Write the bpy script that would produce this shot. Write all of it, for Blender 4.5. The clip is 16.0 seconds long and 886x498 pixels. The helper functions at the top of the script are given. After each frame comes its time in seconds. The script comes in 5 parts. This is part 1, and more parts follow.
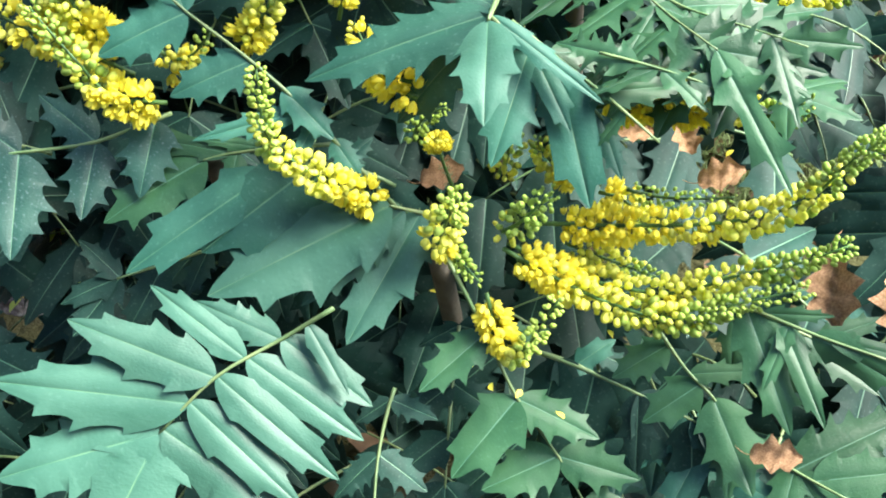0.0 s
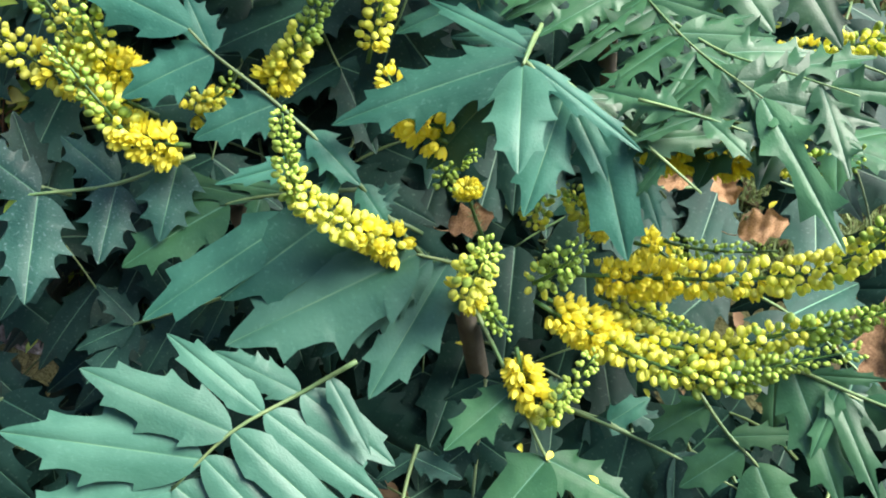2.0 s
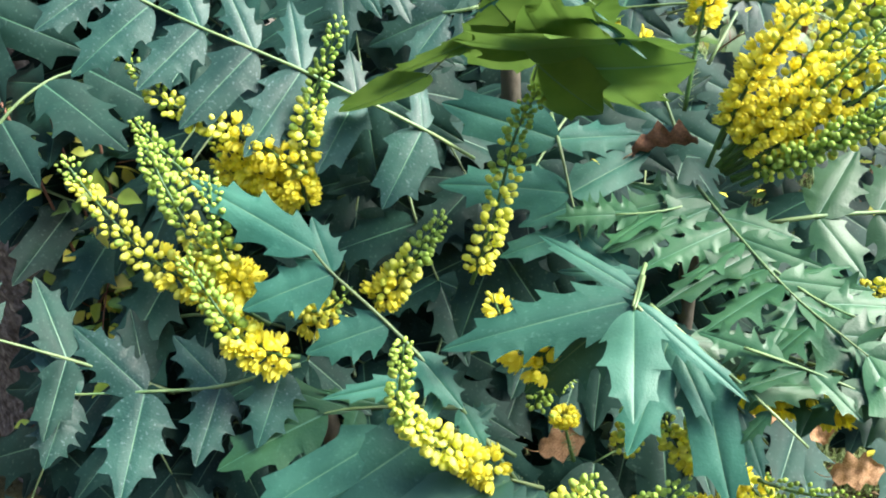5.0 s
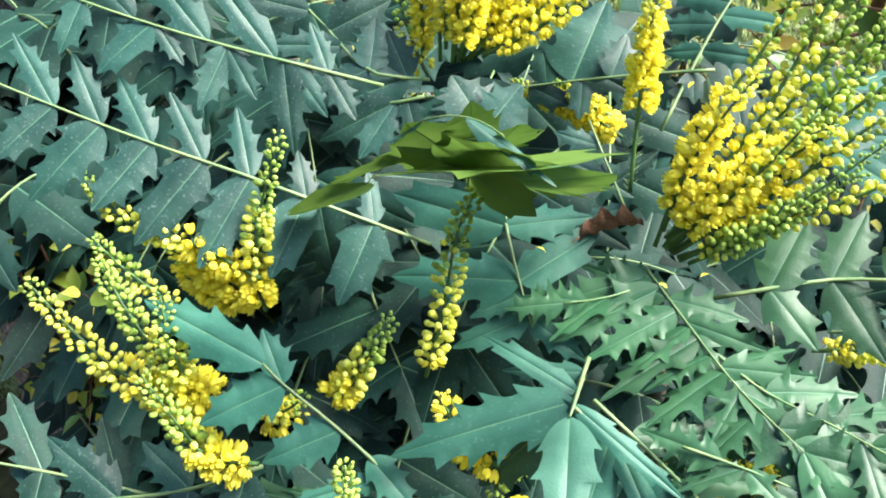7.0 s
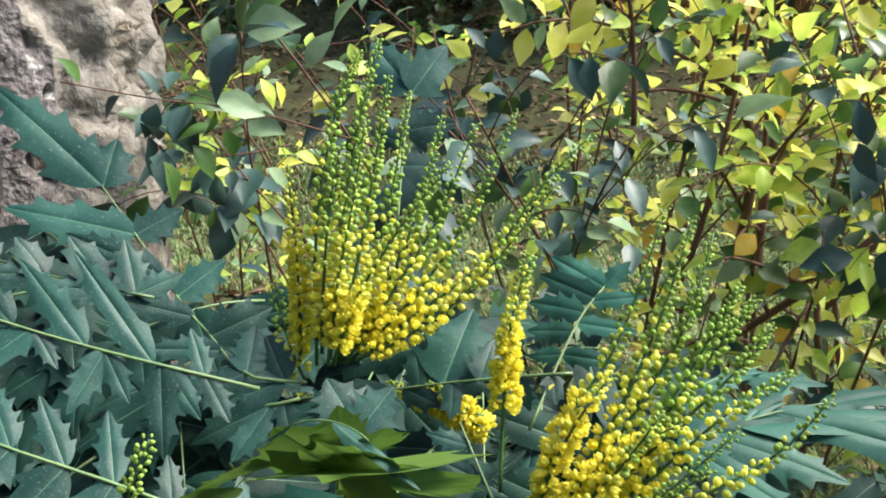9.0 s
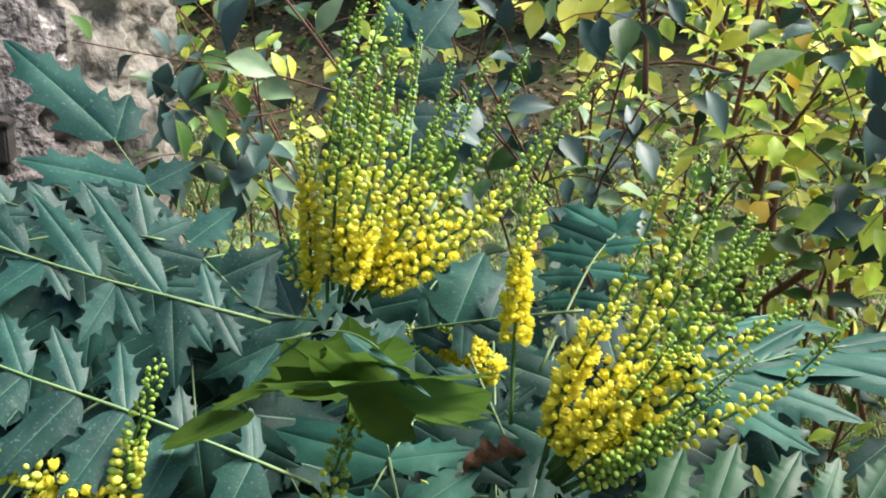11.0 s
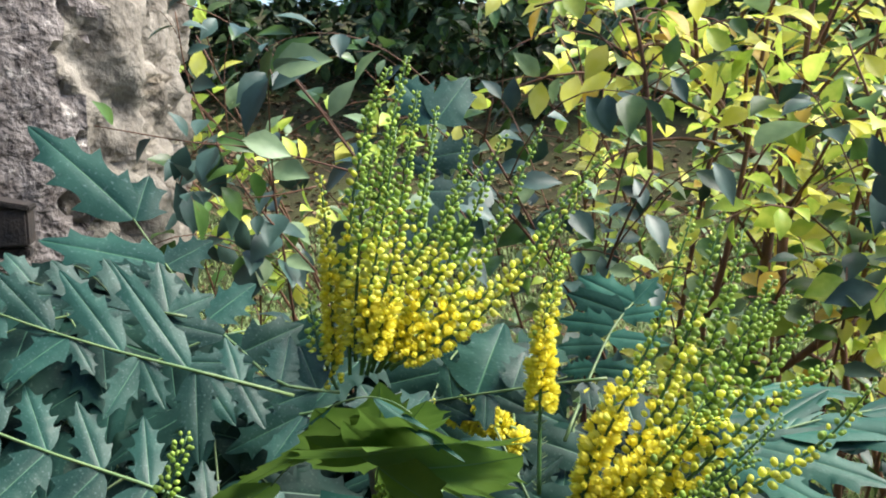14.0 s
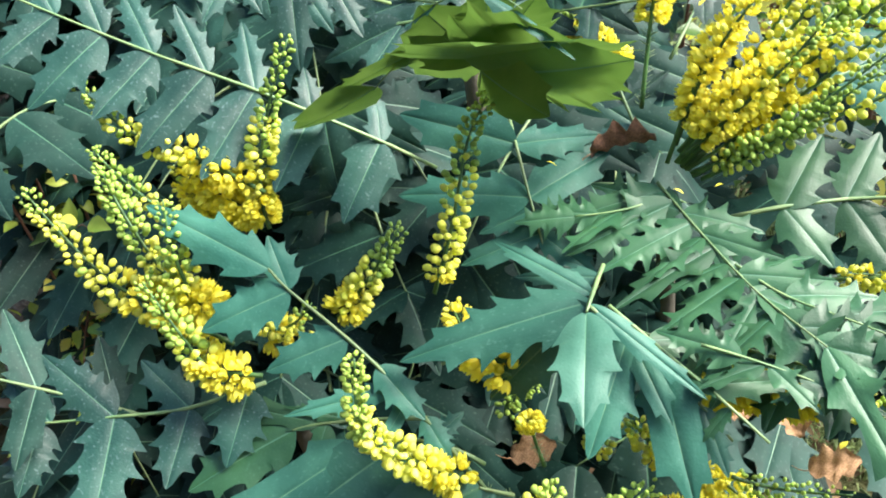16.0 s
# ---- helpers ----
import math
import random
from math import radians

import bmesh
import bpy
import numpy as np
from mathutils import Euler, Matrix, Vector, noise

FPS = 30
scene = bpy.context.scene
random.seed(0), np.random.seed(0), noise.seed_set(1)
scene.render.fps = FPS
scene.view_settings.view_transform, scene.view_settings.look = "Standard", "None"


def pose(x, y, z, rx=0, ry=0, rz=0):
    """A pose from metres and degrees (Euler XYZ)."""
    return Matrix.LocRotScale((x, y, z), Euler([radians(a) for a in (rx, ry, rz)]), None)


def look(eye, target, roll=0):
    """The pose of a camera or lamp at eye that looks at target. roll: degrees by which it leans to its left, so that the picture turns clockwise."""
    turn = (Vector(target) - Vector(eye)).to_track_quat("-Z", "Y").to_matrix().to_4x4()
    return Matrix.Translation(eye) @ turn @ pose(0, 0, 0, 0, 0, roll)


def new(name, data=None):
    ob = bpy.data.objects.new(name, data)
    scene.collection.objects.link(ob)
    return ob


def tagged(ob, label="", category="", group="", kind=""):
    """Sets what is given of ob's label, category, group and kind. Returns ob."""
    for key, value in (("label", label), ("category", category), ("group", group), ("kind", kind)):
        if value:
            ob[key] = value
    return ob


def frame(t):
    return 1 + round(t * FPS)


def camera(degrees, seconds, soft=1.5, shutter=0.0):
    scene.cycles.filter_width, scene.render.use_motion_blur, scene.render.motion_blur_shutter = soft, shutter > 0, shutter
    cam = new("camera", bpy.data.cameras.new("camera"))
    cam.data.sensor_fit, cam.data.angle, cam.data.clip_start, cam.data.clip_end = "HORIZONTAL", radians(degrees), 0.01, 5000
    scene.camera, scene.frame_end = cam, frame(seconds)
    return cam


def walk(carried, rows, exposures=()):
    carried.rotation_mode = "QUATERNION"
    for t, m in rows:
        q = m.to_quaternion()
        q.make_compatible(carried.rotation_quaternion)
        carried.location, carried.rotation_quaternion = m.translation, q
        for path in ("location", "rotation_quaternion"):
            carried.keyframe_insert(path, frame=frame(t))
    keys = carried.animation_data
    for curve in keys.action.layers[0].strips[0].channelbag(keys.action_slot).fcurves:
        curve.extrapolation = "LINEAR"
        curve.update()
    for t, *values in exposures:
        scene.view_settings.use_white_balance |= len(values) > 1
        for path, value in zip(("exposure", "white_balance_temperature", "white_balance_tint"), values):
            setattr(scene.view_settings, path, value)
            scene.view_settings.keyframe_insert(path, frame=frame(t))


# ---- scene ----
EXPOSURES = [(0.0, 2.6), (1.0, 2.55), (2.0, 2.25), (2.5, 2.1), (3.5, 2.15), (4.0, 2.2), (4.5, 2.35), (7.0, 2.55), (7.5, 2.45), (8.0, 2.05), (9.0, 1.8), (11.5, 1.85), (12.0, 1.9), (12.5, 2.25), (13.0, 2.1), (13.5, 1.9), (14.0, 1.75), (14.5, 1.7), (15.0, 2.05), (15.5, 2.45), (16.0, 2.5)]
cam = camera(56.00, 16.0, soft=1.95)
walk(cam, [
    (0, look((0.0170, -0.0047, 1.2531), (-0.0734, 1.3975, -0.1702), 0.69)),
    (0.5, look((0.0341, 0.0157, 1.2433), (0.0011, 1.3682, -0.2297), 1.75)),
    (1, look((0.0248, 0.0139, 1.2372), (-0.0383, 1.3683, -0.2331), 1.17)),
    (1.5, look((0.0150, 0.0151, 1.2379), (-0.1234, 1.4284, -0.1705), -0.12)),
    (2, look((0.0096, 0.0165, 1.2408), (-0.1354, 1.4824, -0.1119), 0.26)),
    (2.5, look((-0.0008, 0.0146, 1.2428), (-0.1496, 1.5512, -0.0287), 0.63)),
    (3, look((-0.0065, 0.0182, 1.2489), (-0.1763, 1.5884, 0.0219), 0.72)),
    (3.5, look((-0.0174, 0.0234, 1.2568), (-0.1928, 1.6177, 0.0620), 1.03)),
    (4, look((-0.0317, 0.0241, 1.2597), (-0.2309, 1.6350, 0.0912), 1.26)),
    (4.5, look((-0.0444, 0.0266, 1.2713), (-0.2702, 1.6796, 0.1683), 2.41)),
    (4.7, look((-0.0499, 0.0264, 1.2775), (-0.2829, 1.7021, 0.2109), 2.80)),
    (6.8, look((0.0045, 0.0723, 1.3677), (-0.3038, 1.6944, 0.2392), -1.97)),
    (7, look((0.0098, 0.0749, 1.3718), (-0.3054, 1.7050, 0.2568), -2.13)),
    (7.5, look((0.0310, 0.0834, 1.3893), (-0.1682, 1.7937, 0.3718), -0.35)),
    (8, look((0.0382, 0.0774, 1.3964), (-0.1093, 1.8456, 0.4735), 0.28)),
    (8.5, look((0.0340, 0.0623, 1.3987), (-0.1034, 1.9319, 0.7019), 0.81)),
    (9, look((0.0302, 0.0546, 1.3880), (-0.0690, 1.9938, 0.9084), 0.90)),
    (9.2, look((0.0253, 0.0488, 1.3833), (-0.0627, 2.0077, 0.9898), 0.84)),
    (11.3, look((0.0356, 0.0424, 1.3327), (-0.1026, 1.9660, 0.8032), 0.31)),
    (11.5, look((0.0452, 0.0435, 1.3381), (-0.1377, 1.9514, 0.7667), -1.08)),
    (12, look((0.0653, 0.0437, 1.3312), (-0.1469, 1.9346, 0.7150), -3.58)),
    (12.5, look((0.0633, 0.0457, 1.3246), (-0.0993, 1.9112, 0.6220), -3.56)),
    (13, look((0.0416, 0.0387, 1.3285), (-0.0671, 1.9396, 0.7165), -1.49)),
    (13.5, look((0.0195, 0.0033, 1.3486), (-0.0007, 1.9735, 1.0052), -0.06)),
    (14, look((0.0158, 0.0331, 1.3244), (-0.1169, 2.0084, 1.0409), -0.42)),
    (14.5, look((0.0119, 0.0321, 1.3197), (-0.1483, 1.9671, 0.8399), 0.10)),
    (15, look((0.0144, 0.0466, 1.3041), (-0.2215, 1.9128, 0.6246), -0.42)),
    (15.5, look((0.0085, 0.0481, 1.2906), (-0.2821, 1.8345, 0.4396), -0.82)),
    (16, look((-0.0010, 0.0378, 1.2922), (-0.2959, 1.7086, 0.2332), -1.49)),
], EXPOSURES)

# ---- world and light ----
world = bpy.data.worlds.new("sky")
scene.world = world
world.use_nodes = True
wn = world.node_tree.nodes
sky = wn.new("ShaderNodeTexSky")
sky.sky_type = "NISHITA"
sky.sun_disc = False
sky.sun_elevation, sky.sun_rotation = radians(51), radians(79)
world.node_tree.links.new(sky.outputs[0], wn["Background"].inputs[0])
wn["Background"].inputs[1].default_value = 0.09
sun_data = bpy.data.lights.new("sun", "SUN")
sun_data.energy, sun_data.angle, sun_data.color = 3.0, radians(38), (1.0, 0.95, 0.86)
sun = new("sun", sun_data)
sun.matrix_world = look((2.25, 0.95, 3.3), (0, 0.5, 0.4))


# ---- materials ----
def material(name, colour, second, rough=0.5, scale=30.0, bump=0.2, detail_scale=250.0, vary=0.25, spec=0.5, through_light=0.0, coat=0.0, metal=0.0, island=False, spots=None, veins=0.0, dist=0.002):
    """A surface of two tones that change at two scales, with relief and a random shade per piece."""
    m = bpy.data.materials.new(name)
    m.use_nodes = True
    nt = m.node_tree
    n, link = nt.nodes, nt.links.new
    bsdf = n["Principled BSDF"]
    co = n.new("ShaderNodeTexCoord")
    big, fine = n.new("ShaderNodeTexNoise"), n.new("ShaderNodeTexNoise")
    big.inputs["Scale"].default_value, fine.inputs["Scale"].default_value = scale, detail_scale
    big.inputs["Detail"].default_value = fine.inputs["Detail"].default_value = 4
    link(co.outputs["Object"], big.inputs["Vector"]), link(co.outputs["Object"], fine.inputs["Vector"])
    ramp = n.new("ShaderNodeMapRange")
    ramp.inputs[1].default_value, ramp.inputs[2].default_value = 0.35, 0.65
    link(big.outputs[0], ramp.inputs[0])
    mix = n.new("ShaderNodeMix")
    mix.data_type = "RGBA"
    link(ramp.outputs[0], mix.inputs[0])
    mix.inputs[6].default_value, mix.inputs[7].default_value = (*colour, 1), (*second, 1)
    hsv = n.new("ShaderNodeHueSaturation")
    info = n.new("ShaderNodeNewGeometry") if island else n.new("ShaderNodeObjectInfo")
    rnd = info.outputs["Random Per Island"] if island else info.outputs["Random"]
    value = n.new("ShaderNodeMapRange")
    value.inputs[3].default_value, value.inputs[4].default_value = 1 - vary, 1 + vary
    link(rnd, value.inputs[0]), link(value.outputs[0], hsv.inputs["Value"])
    link(mix.outputs[2], hsv.inputs["Color"])
    out = hsv.outputs[0]
    if spots:
        sp = n.new("ShaderNodeTexNoise")
        sp.inputs["Scale"].default_value, sp.inputs["Detail"].default_value = spots[1], 3
        link(co.outputs["Object"], sp.inputs["Vector"])
        cut = n.new("ShaderNodeMapRange")
        cut.inputs[1].default_value, cut.inputs[2].default_value, cut.inputs[4].default_value = 0.6, 0.72, spots[2]
        link(sp.outputs[0], cut.inputs[0])
        over = n.new("ShaderNodeMix")
        over.data_type = "RGBA"
        link(cut.outputs[0], over.inputs[0]), link(out, over.inputs[6])
        over.inputs[7].default_value = (*spots[0], 1)
        out = over.outputs[2]
    link(out, bsdf.inputs["Base Color"])
    rr = n.new("ShaderNodeMapRange")
    rr.inputs[3].default_value, rr.inputs[4].default_value = max(rough - 0.1, 0.05), min(rough + 0.12, 1)
    link(big.outputs[0], rr.inputs[0]), link(rr.outputs[0], bsdf.inputs["Roughness"])
    bsdf.inputs["Specular IOR Level"].default_value = spec
    bsdf.inputs["Metallic"].default_value = metal
    bsdf.inputs["Coat Weight"].default_value, bsdf.inputs["Coat Roughness"].default_value = coat, 0.3
    bp = n.new("ShaderNodeBump")
    bp.inputs["Strength"].default_value, bp.inputs["Distance"].default_value = bump, dist
    link(bp.outputs[0], bsdf.inputs["Normal"])
    if veins:
        xyz = n.new("ShaderNodeSeparateXYZ")
        link(co.outputs["Object"], xyz.inputs[0])
        steps = []
        for op, a, b in (("ABSOLUTE", xyz.outputs[1], None), ("MULTIPLY", 0, 0.85), ("SUBTRACT", xyz.outputs[0], 1), ("MULTIPLY", 2, 26.0), ("SINE", 3, None), ("ABSOLUTE", 4, None), ("POWER", 5, 0.35), ("MULTIPLY", 6, veins), ("ADD", 7, fine.outputs[0])):
            k = n.new("ShaderNodeMath")
            k.operation = op
            for slot, v in ((0, a), (1, b)):
                if isinstance(v, int):
                    link(steps[v].outputs[0], k.inputs[slot])
                elif isinstance(v, float):
                    k.inputs[slot].default_value = v
                elif v is not None:
                    link(v, k.inputs[slot])
            steps.append(k)
        link(steps[-1].outputs[0], bp.inputs["Height"])
    else:
        link(fine.outputs[0], bp.inputs["Height"])
    if through_light:
        tr = n.new("ShaderNodeBsdfTranslucent")
        link(out, tr.inputs["Color"])
        add = n.new("ShaderNodeMixShader")
        add.inputs[0].default_value = through_light
        link(bsdf.outputs[0], add.inputs[1]), link(tr.outputs[0], add.inputs[2])
        link(add.outputs[0], n["Material Output"].inputs["Surface"])
    return m


LEAF = material("mahonia_leaf", (0.016, 0.078, 0.054), (0.030, 0.115, 0.080), 0.48, 2.5, 0.14, 45, 0.32, 0.28, 0.05, spots=((0.16, 0.30, 0.25), 34, 0.16), veins=0.04)
LEAF_BROAD = material("mahonia_broad_leaf", (0.030, 0.100, 0.068), (0.048, 0.135, 0.094), 0.45, 2.5, 0.14, 45, 0.2, 0.32, 0.05, spots=((0.16, 0.30, 0.25), 40, 0.1), veins=0.03)
LEAF_SLATE = material("mahonia_leaf_slate", (0.010, 0.046, 0.036), (0.022, 0.074, 0.057), 0.46, 2.5, 0.14, 45, 0.36, 0.32, 0.04, spots=((0.20, 0.28, 0.28), 30, 0.35), veins=0.04)
LEAF_GREEN = material("mahonia_leaf_green", (0.020, 0.074, 0.033), (0.036, 0.106, 0.048), 0.4, 2.5, 0.14, 45, 0.32, 0.3, 0.08, spots=((0.16, 0.30, 0.22), 40, 0.1), veins=0.04)
# darkened copy of the leaf: shade between the leaves is in its colour
LEAF_SHADED = material("mahonia_leaf_shaded", (0.006, 0.029, 0.021), (0.013, 0.047, 0.035), 0.58, 2.5, 0.06, 45, 0.3, 0.2, 0.03, spots=((0.14, 0.22, 0.19), 30, 0.2), veins=0.04)
LEAF_UNDER = material("mahonia_leaf_underside", (0.075, 0.15, 0.024), (0.125, 0.215, 0.042), 0.5, 2.5, 0.10, 45, 0.12, 0.35, 0.34, veins=0.04)
VEIN = material("midrib", (0.035, 0.120, 0.075), (0.08, 0.18, 0.10), 0.42, 3, 0.1)
RACHIS = material("leaf_stalk", (0.11, 0.20, 0.08), (0.19, 0.27, 0.11), 0.45, 40, 0.2)
AXIS = material("raceme_axis", (0.035, 0.10, 0.025), (0.07, 0.16, 0.04), 0.5, 60, 0.2)
OPEN = material("open_flower", (0.91, 0.81, 0.06), (0.94, 0.88, 0.14), 0.55, 200, 0.1, 400, 0.16, 0.3, 0.34, island=True)
BUD = material("yellow_bud", (0.74, 0.77, 0.09), (0.90, 0.89, 0.20), 0.5, 200, 0.1, 400, 0.25, 0.3, 0.28, island=True)
TIPBUD = material("green_bud", (0.23, 0.38, 0.06), (0.43, 0.58, 0.12), 0.5, 200, 0.1, 400, 0.3, 0.3, 0.2, island=True)
OPEN_ONE = material("single_flower", (0.91, 0.81, 0.06), (0.94, 0.88, 0.14), 0.55, 3, 0.1, 12, 0.14, 0.3, 0.34)
BUD_ONE = material("single_yellow_bud", (0.74, 0.77, 0.09), (0.90, 0.89, 0.20), 0.5, 3, 0.1, 12, 0.2, 0.3, 0.28)
TIPBUD_ONE = material("single_green_bud", (0.30, 0.45, 0.07), (0.48, 0.62, 0.13), 0.5, 3, 0.1, 12, 0.25, 0.3, 0.2)
CANE = material("woody_cane", (0.10, 0.085, 0.06), (0.17, 0.15, 0.11), 0.85, 25, 0.8, 120)
DRY_DARK = material("dark_dry_leaf", (0.13, 0.06, 0.04), (0.27, 0.14, 0.085), 0.75, 30, 0.6, 120, 0.2, 0.3, 0.05)
DRY = material("dry_leaf", (0.24, 0.13, 0.065), (0.44, 0.27, 0.15), 0.7, 30, 0.6, 120, 0.42, 0.3, 0.1)
BARK = material("bark", (0.085, 0.072, 0.068), (0.28, 0.25, 0.24), 0.9, 55, 1.0, 90, 0.1, 0.2, spots=((0.55, 0.51, 0.47), 48, 0.8), dist=0.012)
PEEL = material("peeling_bark", (0.12, 0.105, 0.088), (0.27, 0.245, 0.21), 0.85, 22, 1.0, 70, 0.25, 0.2, spots=((0.22, 0.18, 0.14), 14, 0.7), dist=0.008)
RUST = material("rusty_iron", (0.036, 0.035, 0.037), (0.075, 0.062, 0.056), 0.6, 45, 0.8, 200, 0.1, 0.5, metal=0.5)
YELLOW_LEAF = material("yellow_leaf", (0.86, 0.84, 0.12), (0.95, 0.92, 0.26), 0.4, 25, 0.15, 160, 0.35, 0.5, 0.55, island=True)
LIME_LEAF = material("lime_leaf", (0.34, 0.52, 0.06), (0.64, 0.74, 0.14), 0.4, 25, 0.15, 160, 0.3, 0.4, 0.4, island=True)
MID_LEAF = material("mid_green_leaf", (0.045, 0.11, 0.025), (0.10, 0.19, 0.045), 0.35, 25, 0.15, 160, 0.45, 0.5, 0.3, island=True)
# grey-green sheen of some background leaves, put into a pale base colour
SHEEN_LEAF = material("sheen_leaf", (0.15, 0.24, 0.13), (0.27, 0.38, 0.21), 0.45, 25, 0.15, 160, 0.35, 0.35, 0.25, island=True)
ORANGE_LEAF = material("orange_leaf", (0.62, 0.40, 0.05), (0.72, 0.52, 0.13), 0.5, 25, 0.15, 160, 0.2, 0.4, 0.4, island=True)
BLUE_LEAF = material("dark_shrub_leaf", (0.026, 0.062, 0.050), (0.050, 0.105, 0.088), 0.46, 25, 0.15, 160, 0.3, 0.5, 0.08, island=True)
# backdrop leaf: the far shade is put into this dark green
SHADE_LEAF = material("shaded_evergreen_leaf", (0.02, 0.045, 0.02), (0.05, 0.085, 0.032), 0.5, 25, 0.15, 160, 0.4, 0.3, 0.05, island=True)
TWIG = material("twig", (0.10, 0.045, 0.028), (0.19, 0.09, 0.055), 0.75, 30, 0.5, 120)
SOIL = material("ground", (0.040, 0.034, 0.020), (0.070, 0.075, 0.030), 0.95, 3.5, 1.0, 60, 0.0, 0.1, spots=((0.09, 0.11, 0.035), 1.6, 0.8), dist=0.02)
# plain grey for the added, unseen light-blocking walls
WALL = material("blocker_wall", (0.10, 0.095, 0.085), (0.16, 0.15, 0.13), 0.9, 6, 0.6, 60, 0.0, 0.2, dist=0.01)
GRASS = material("grass", (0.15, 0.22, 0.075), (0.29, 0.35, 0.15), 0.6, 20, 0.1, 100, 0.35, 0.2, 0.25, island=True)
LITTER = material("leaf_litter", (0.11, 0.065, 0.035), (0.22, 0.15, 0.085), 0.8, 20, 0.3, 100, 0.45, 0.2, 0.1, island=True)


# ---- helpers of this scene ----
def mesh_of(name, verts, faces, mats, index=None, smooth=True):
    me = bpy.data.meshes.new(name)
    me.from_pydata([tuple(v) for v in verts], [], faces)
    for m in mats:
        me.materials.append(m)
    if index is not None:
        me.polygons.foreach_set("material_index", index)
    if smooth:
        me.polygons.foreach_set("use_smooth", [True] * len(me.polygons))
    me.update()
    return me


def child(name, me, parent, m=None, label=""):
    ob = new(name, me)
    ob.parent = parent
    if m is not None:
        ob.matrix_basis = m
    if label:
        ob["label"] = label
    return ob


def curve_points(pts, n):
    """n + 1 points on a smooth curve through the given points."""
    pts = [Vector(p) for p in pts]
    if len(pts) == 2:
        return [pts[0].lerp(pts[1], i / n) for i in range(n + 1)]
    if len(pts) == 3:
        a, b, c = pts
        ctrl = b * 2 - (a + c) / 2
        return [a * (1 - t) ** 2 + ctrl * 2 * t * (1 - t) + c * t * t for t in (i / n for i in range(n + 1))]
    ext = [pts[0] * 2 - pts[1], *pts, pts[-1] * 2 - pts[-2]]
    out = []
    for i in range(n + 1):
        s = i / n * (len(pts) - 1)
        k = min(int(s), len(pts) - 2)
        t = s - k
        p0, p1, p2, p3 = ext[k:k + 4]
        out.append(0.5 * (2 * p1 + (p2 - p0) * t + (2 * p0 - 5 * p1 + 4 * p2 - p3) * t * t + (3 * p1 - p0 - 3 * p2 + p3) * t ** 3))
    return out


def tube(verts, faces, path, r0, r1, sides=6, wobble=0.0, rnd=random):
    base = len(verts)
    n = len(path) - 1
    side = None
    for i, p in enumerate(path):
        d = (path[min(i + 1, n)] - path[max(i - 1, 0)]).normalized()
        if side is None:
            side = d.orthogonal().normalized()
        side = (side - d * side.dot(d)).normalized()
        up = d.cross(side)
        r = r0 + (r1 - r0) * i / max(n, 1)
        for k in range(sides):
            a = 2 * math.pi * k / sides
            verts.append(p + (side * math.cos(a) + up * math.sin(a)) * r * (1 + wobble * rnd.uniform(-1, 1)))
    for i in range(n):
        for k in range(sides):
            a, b = base + i * sides + k, base + i * sides + (k + 1) % sides
            faces.append((a, b, b + sides, a + sides))
    faces.append(tuple(base + k for k in reversed(range(sides))))
    faces.append(tuple(base + n * sides + k for k in range(sides)))


def leaflet_mesh(name, mats, seed, width, teeth, bend, fold, hollow=0.36, rise=0.05):
    """A spiny leaflet of length 1 along +x, facing +z: hollow edges between sharp teeth, a fold along the pale midrib, a drooping tip."""
    rnd = random.Random(seed)
    sides = []

    def envelope(s):
        return width * math.sin(math.pi * (0.006 + 0.994 * s) ** 0.74) ** 0.8

    for side in (0, 1):
        spots = [0.0] + [0.24 + 0.50 * (k + rnd.uniform(-0.15, 0.15)) / max(teeth - 1, 1) for k in range(teeth)] + [1.0]
        line = []
        for k in range(teeth + 1):
            for j in range(6):
                u = j / 6
                s = spots[k] + (spots[k + 1] - spots[k]) * u
                body = envelope(s)
                if j == 0 and k > 0:
                    y = body * (1 + hollow * rnd.uniform(0.25, 0.6)) + 0.012
                elif k == 0:
                    y = body
                else:
                    y = body * (1 - hollow * (0.85 if k < teeth else 1.0) * math.sin(math.pi * u ** 0.7))
                line.append((s, y, body, j == 0 and k > 0))
        line.append((1.0, 0.003, 0.003, True))
        sides.append(line)
    verts, faces, index = [], [], []
    n = len(sides[0])
    lift = [rnd.uniform(-0.4, 1.0) for _ in range(2 * teeth + 4)]
    wave = rnd.uniform(0.01, 0.03)
    for i in range(n):
        mid = i / (n - 1)
        row = []
        for side in (0, 1):
            s, y, body, spine = sides[side][i]
            sg = 1 if side == 0 else -1
            pts = []
            for q in (1.0, 0.55, 0.0):
                x = mid + (s + (0.045 if spine and q == 1.0 and i < n - 1 else 0) - mid) * q
                yy = y if q == 1.0 else min(y, body * (1 - 0.5 * hollow)) * q if q else 0.0075 * (1 - 0.7 * mid)
                z = -bend * x * x + fold * yy - 0.9 * yy * yy + wave * math.sin(x * 7 + seed + sg) * yy * 4
                if spine and q == 1.0 and i < n - 1:
                    z += rise * lift[(i // 6 + side * 3) % len(lift)]
                pts.append((x, sg * yy, z))
            row.append(pts)
        verts += row[0] + [(mid, 0, -bend * mid * mid - 0.003)] + row[1][::-1]
    for i in range(n - 1):
        for j in range(6):
            a = i * 7 + j
            faces.append((a, a + 7, a + 8, a + 1))
            index.append(1 if j in (2, 3) else 0)
    return mesh_of(name, verts, faces, mats, index)


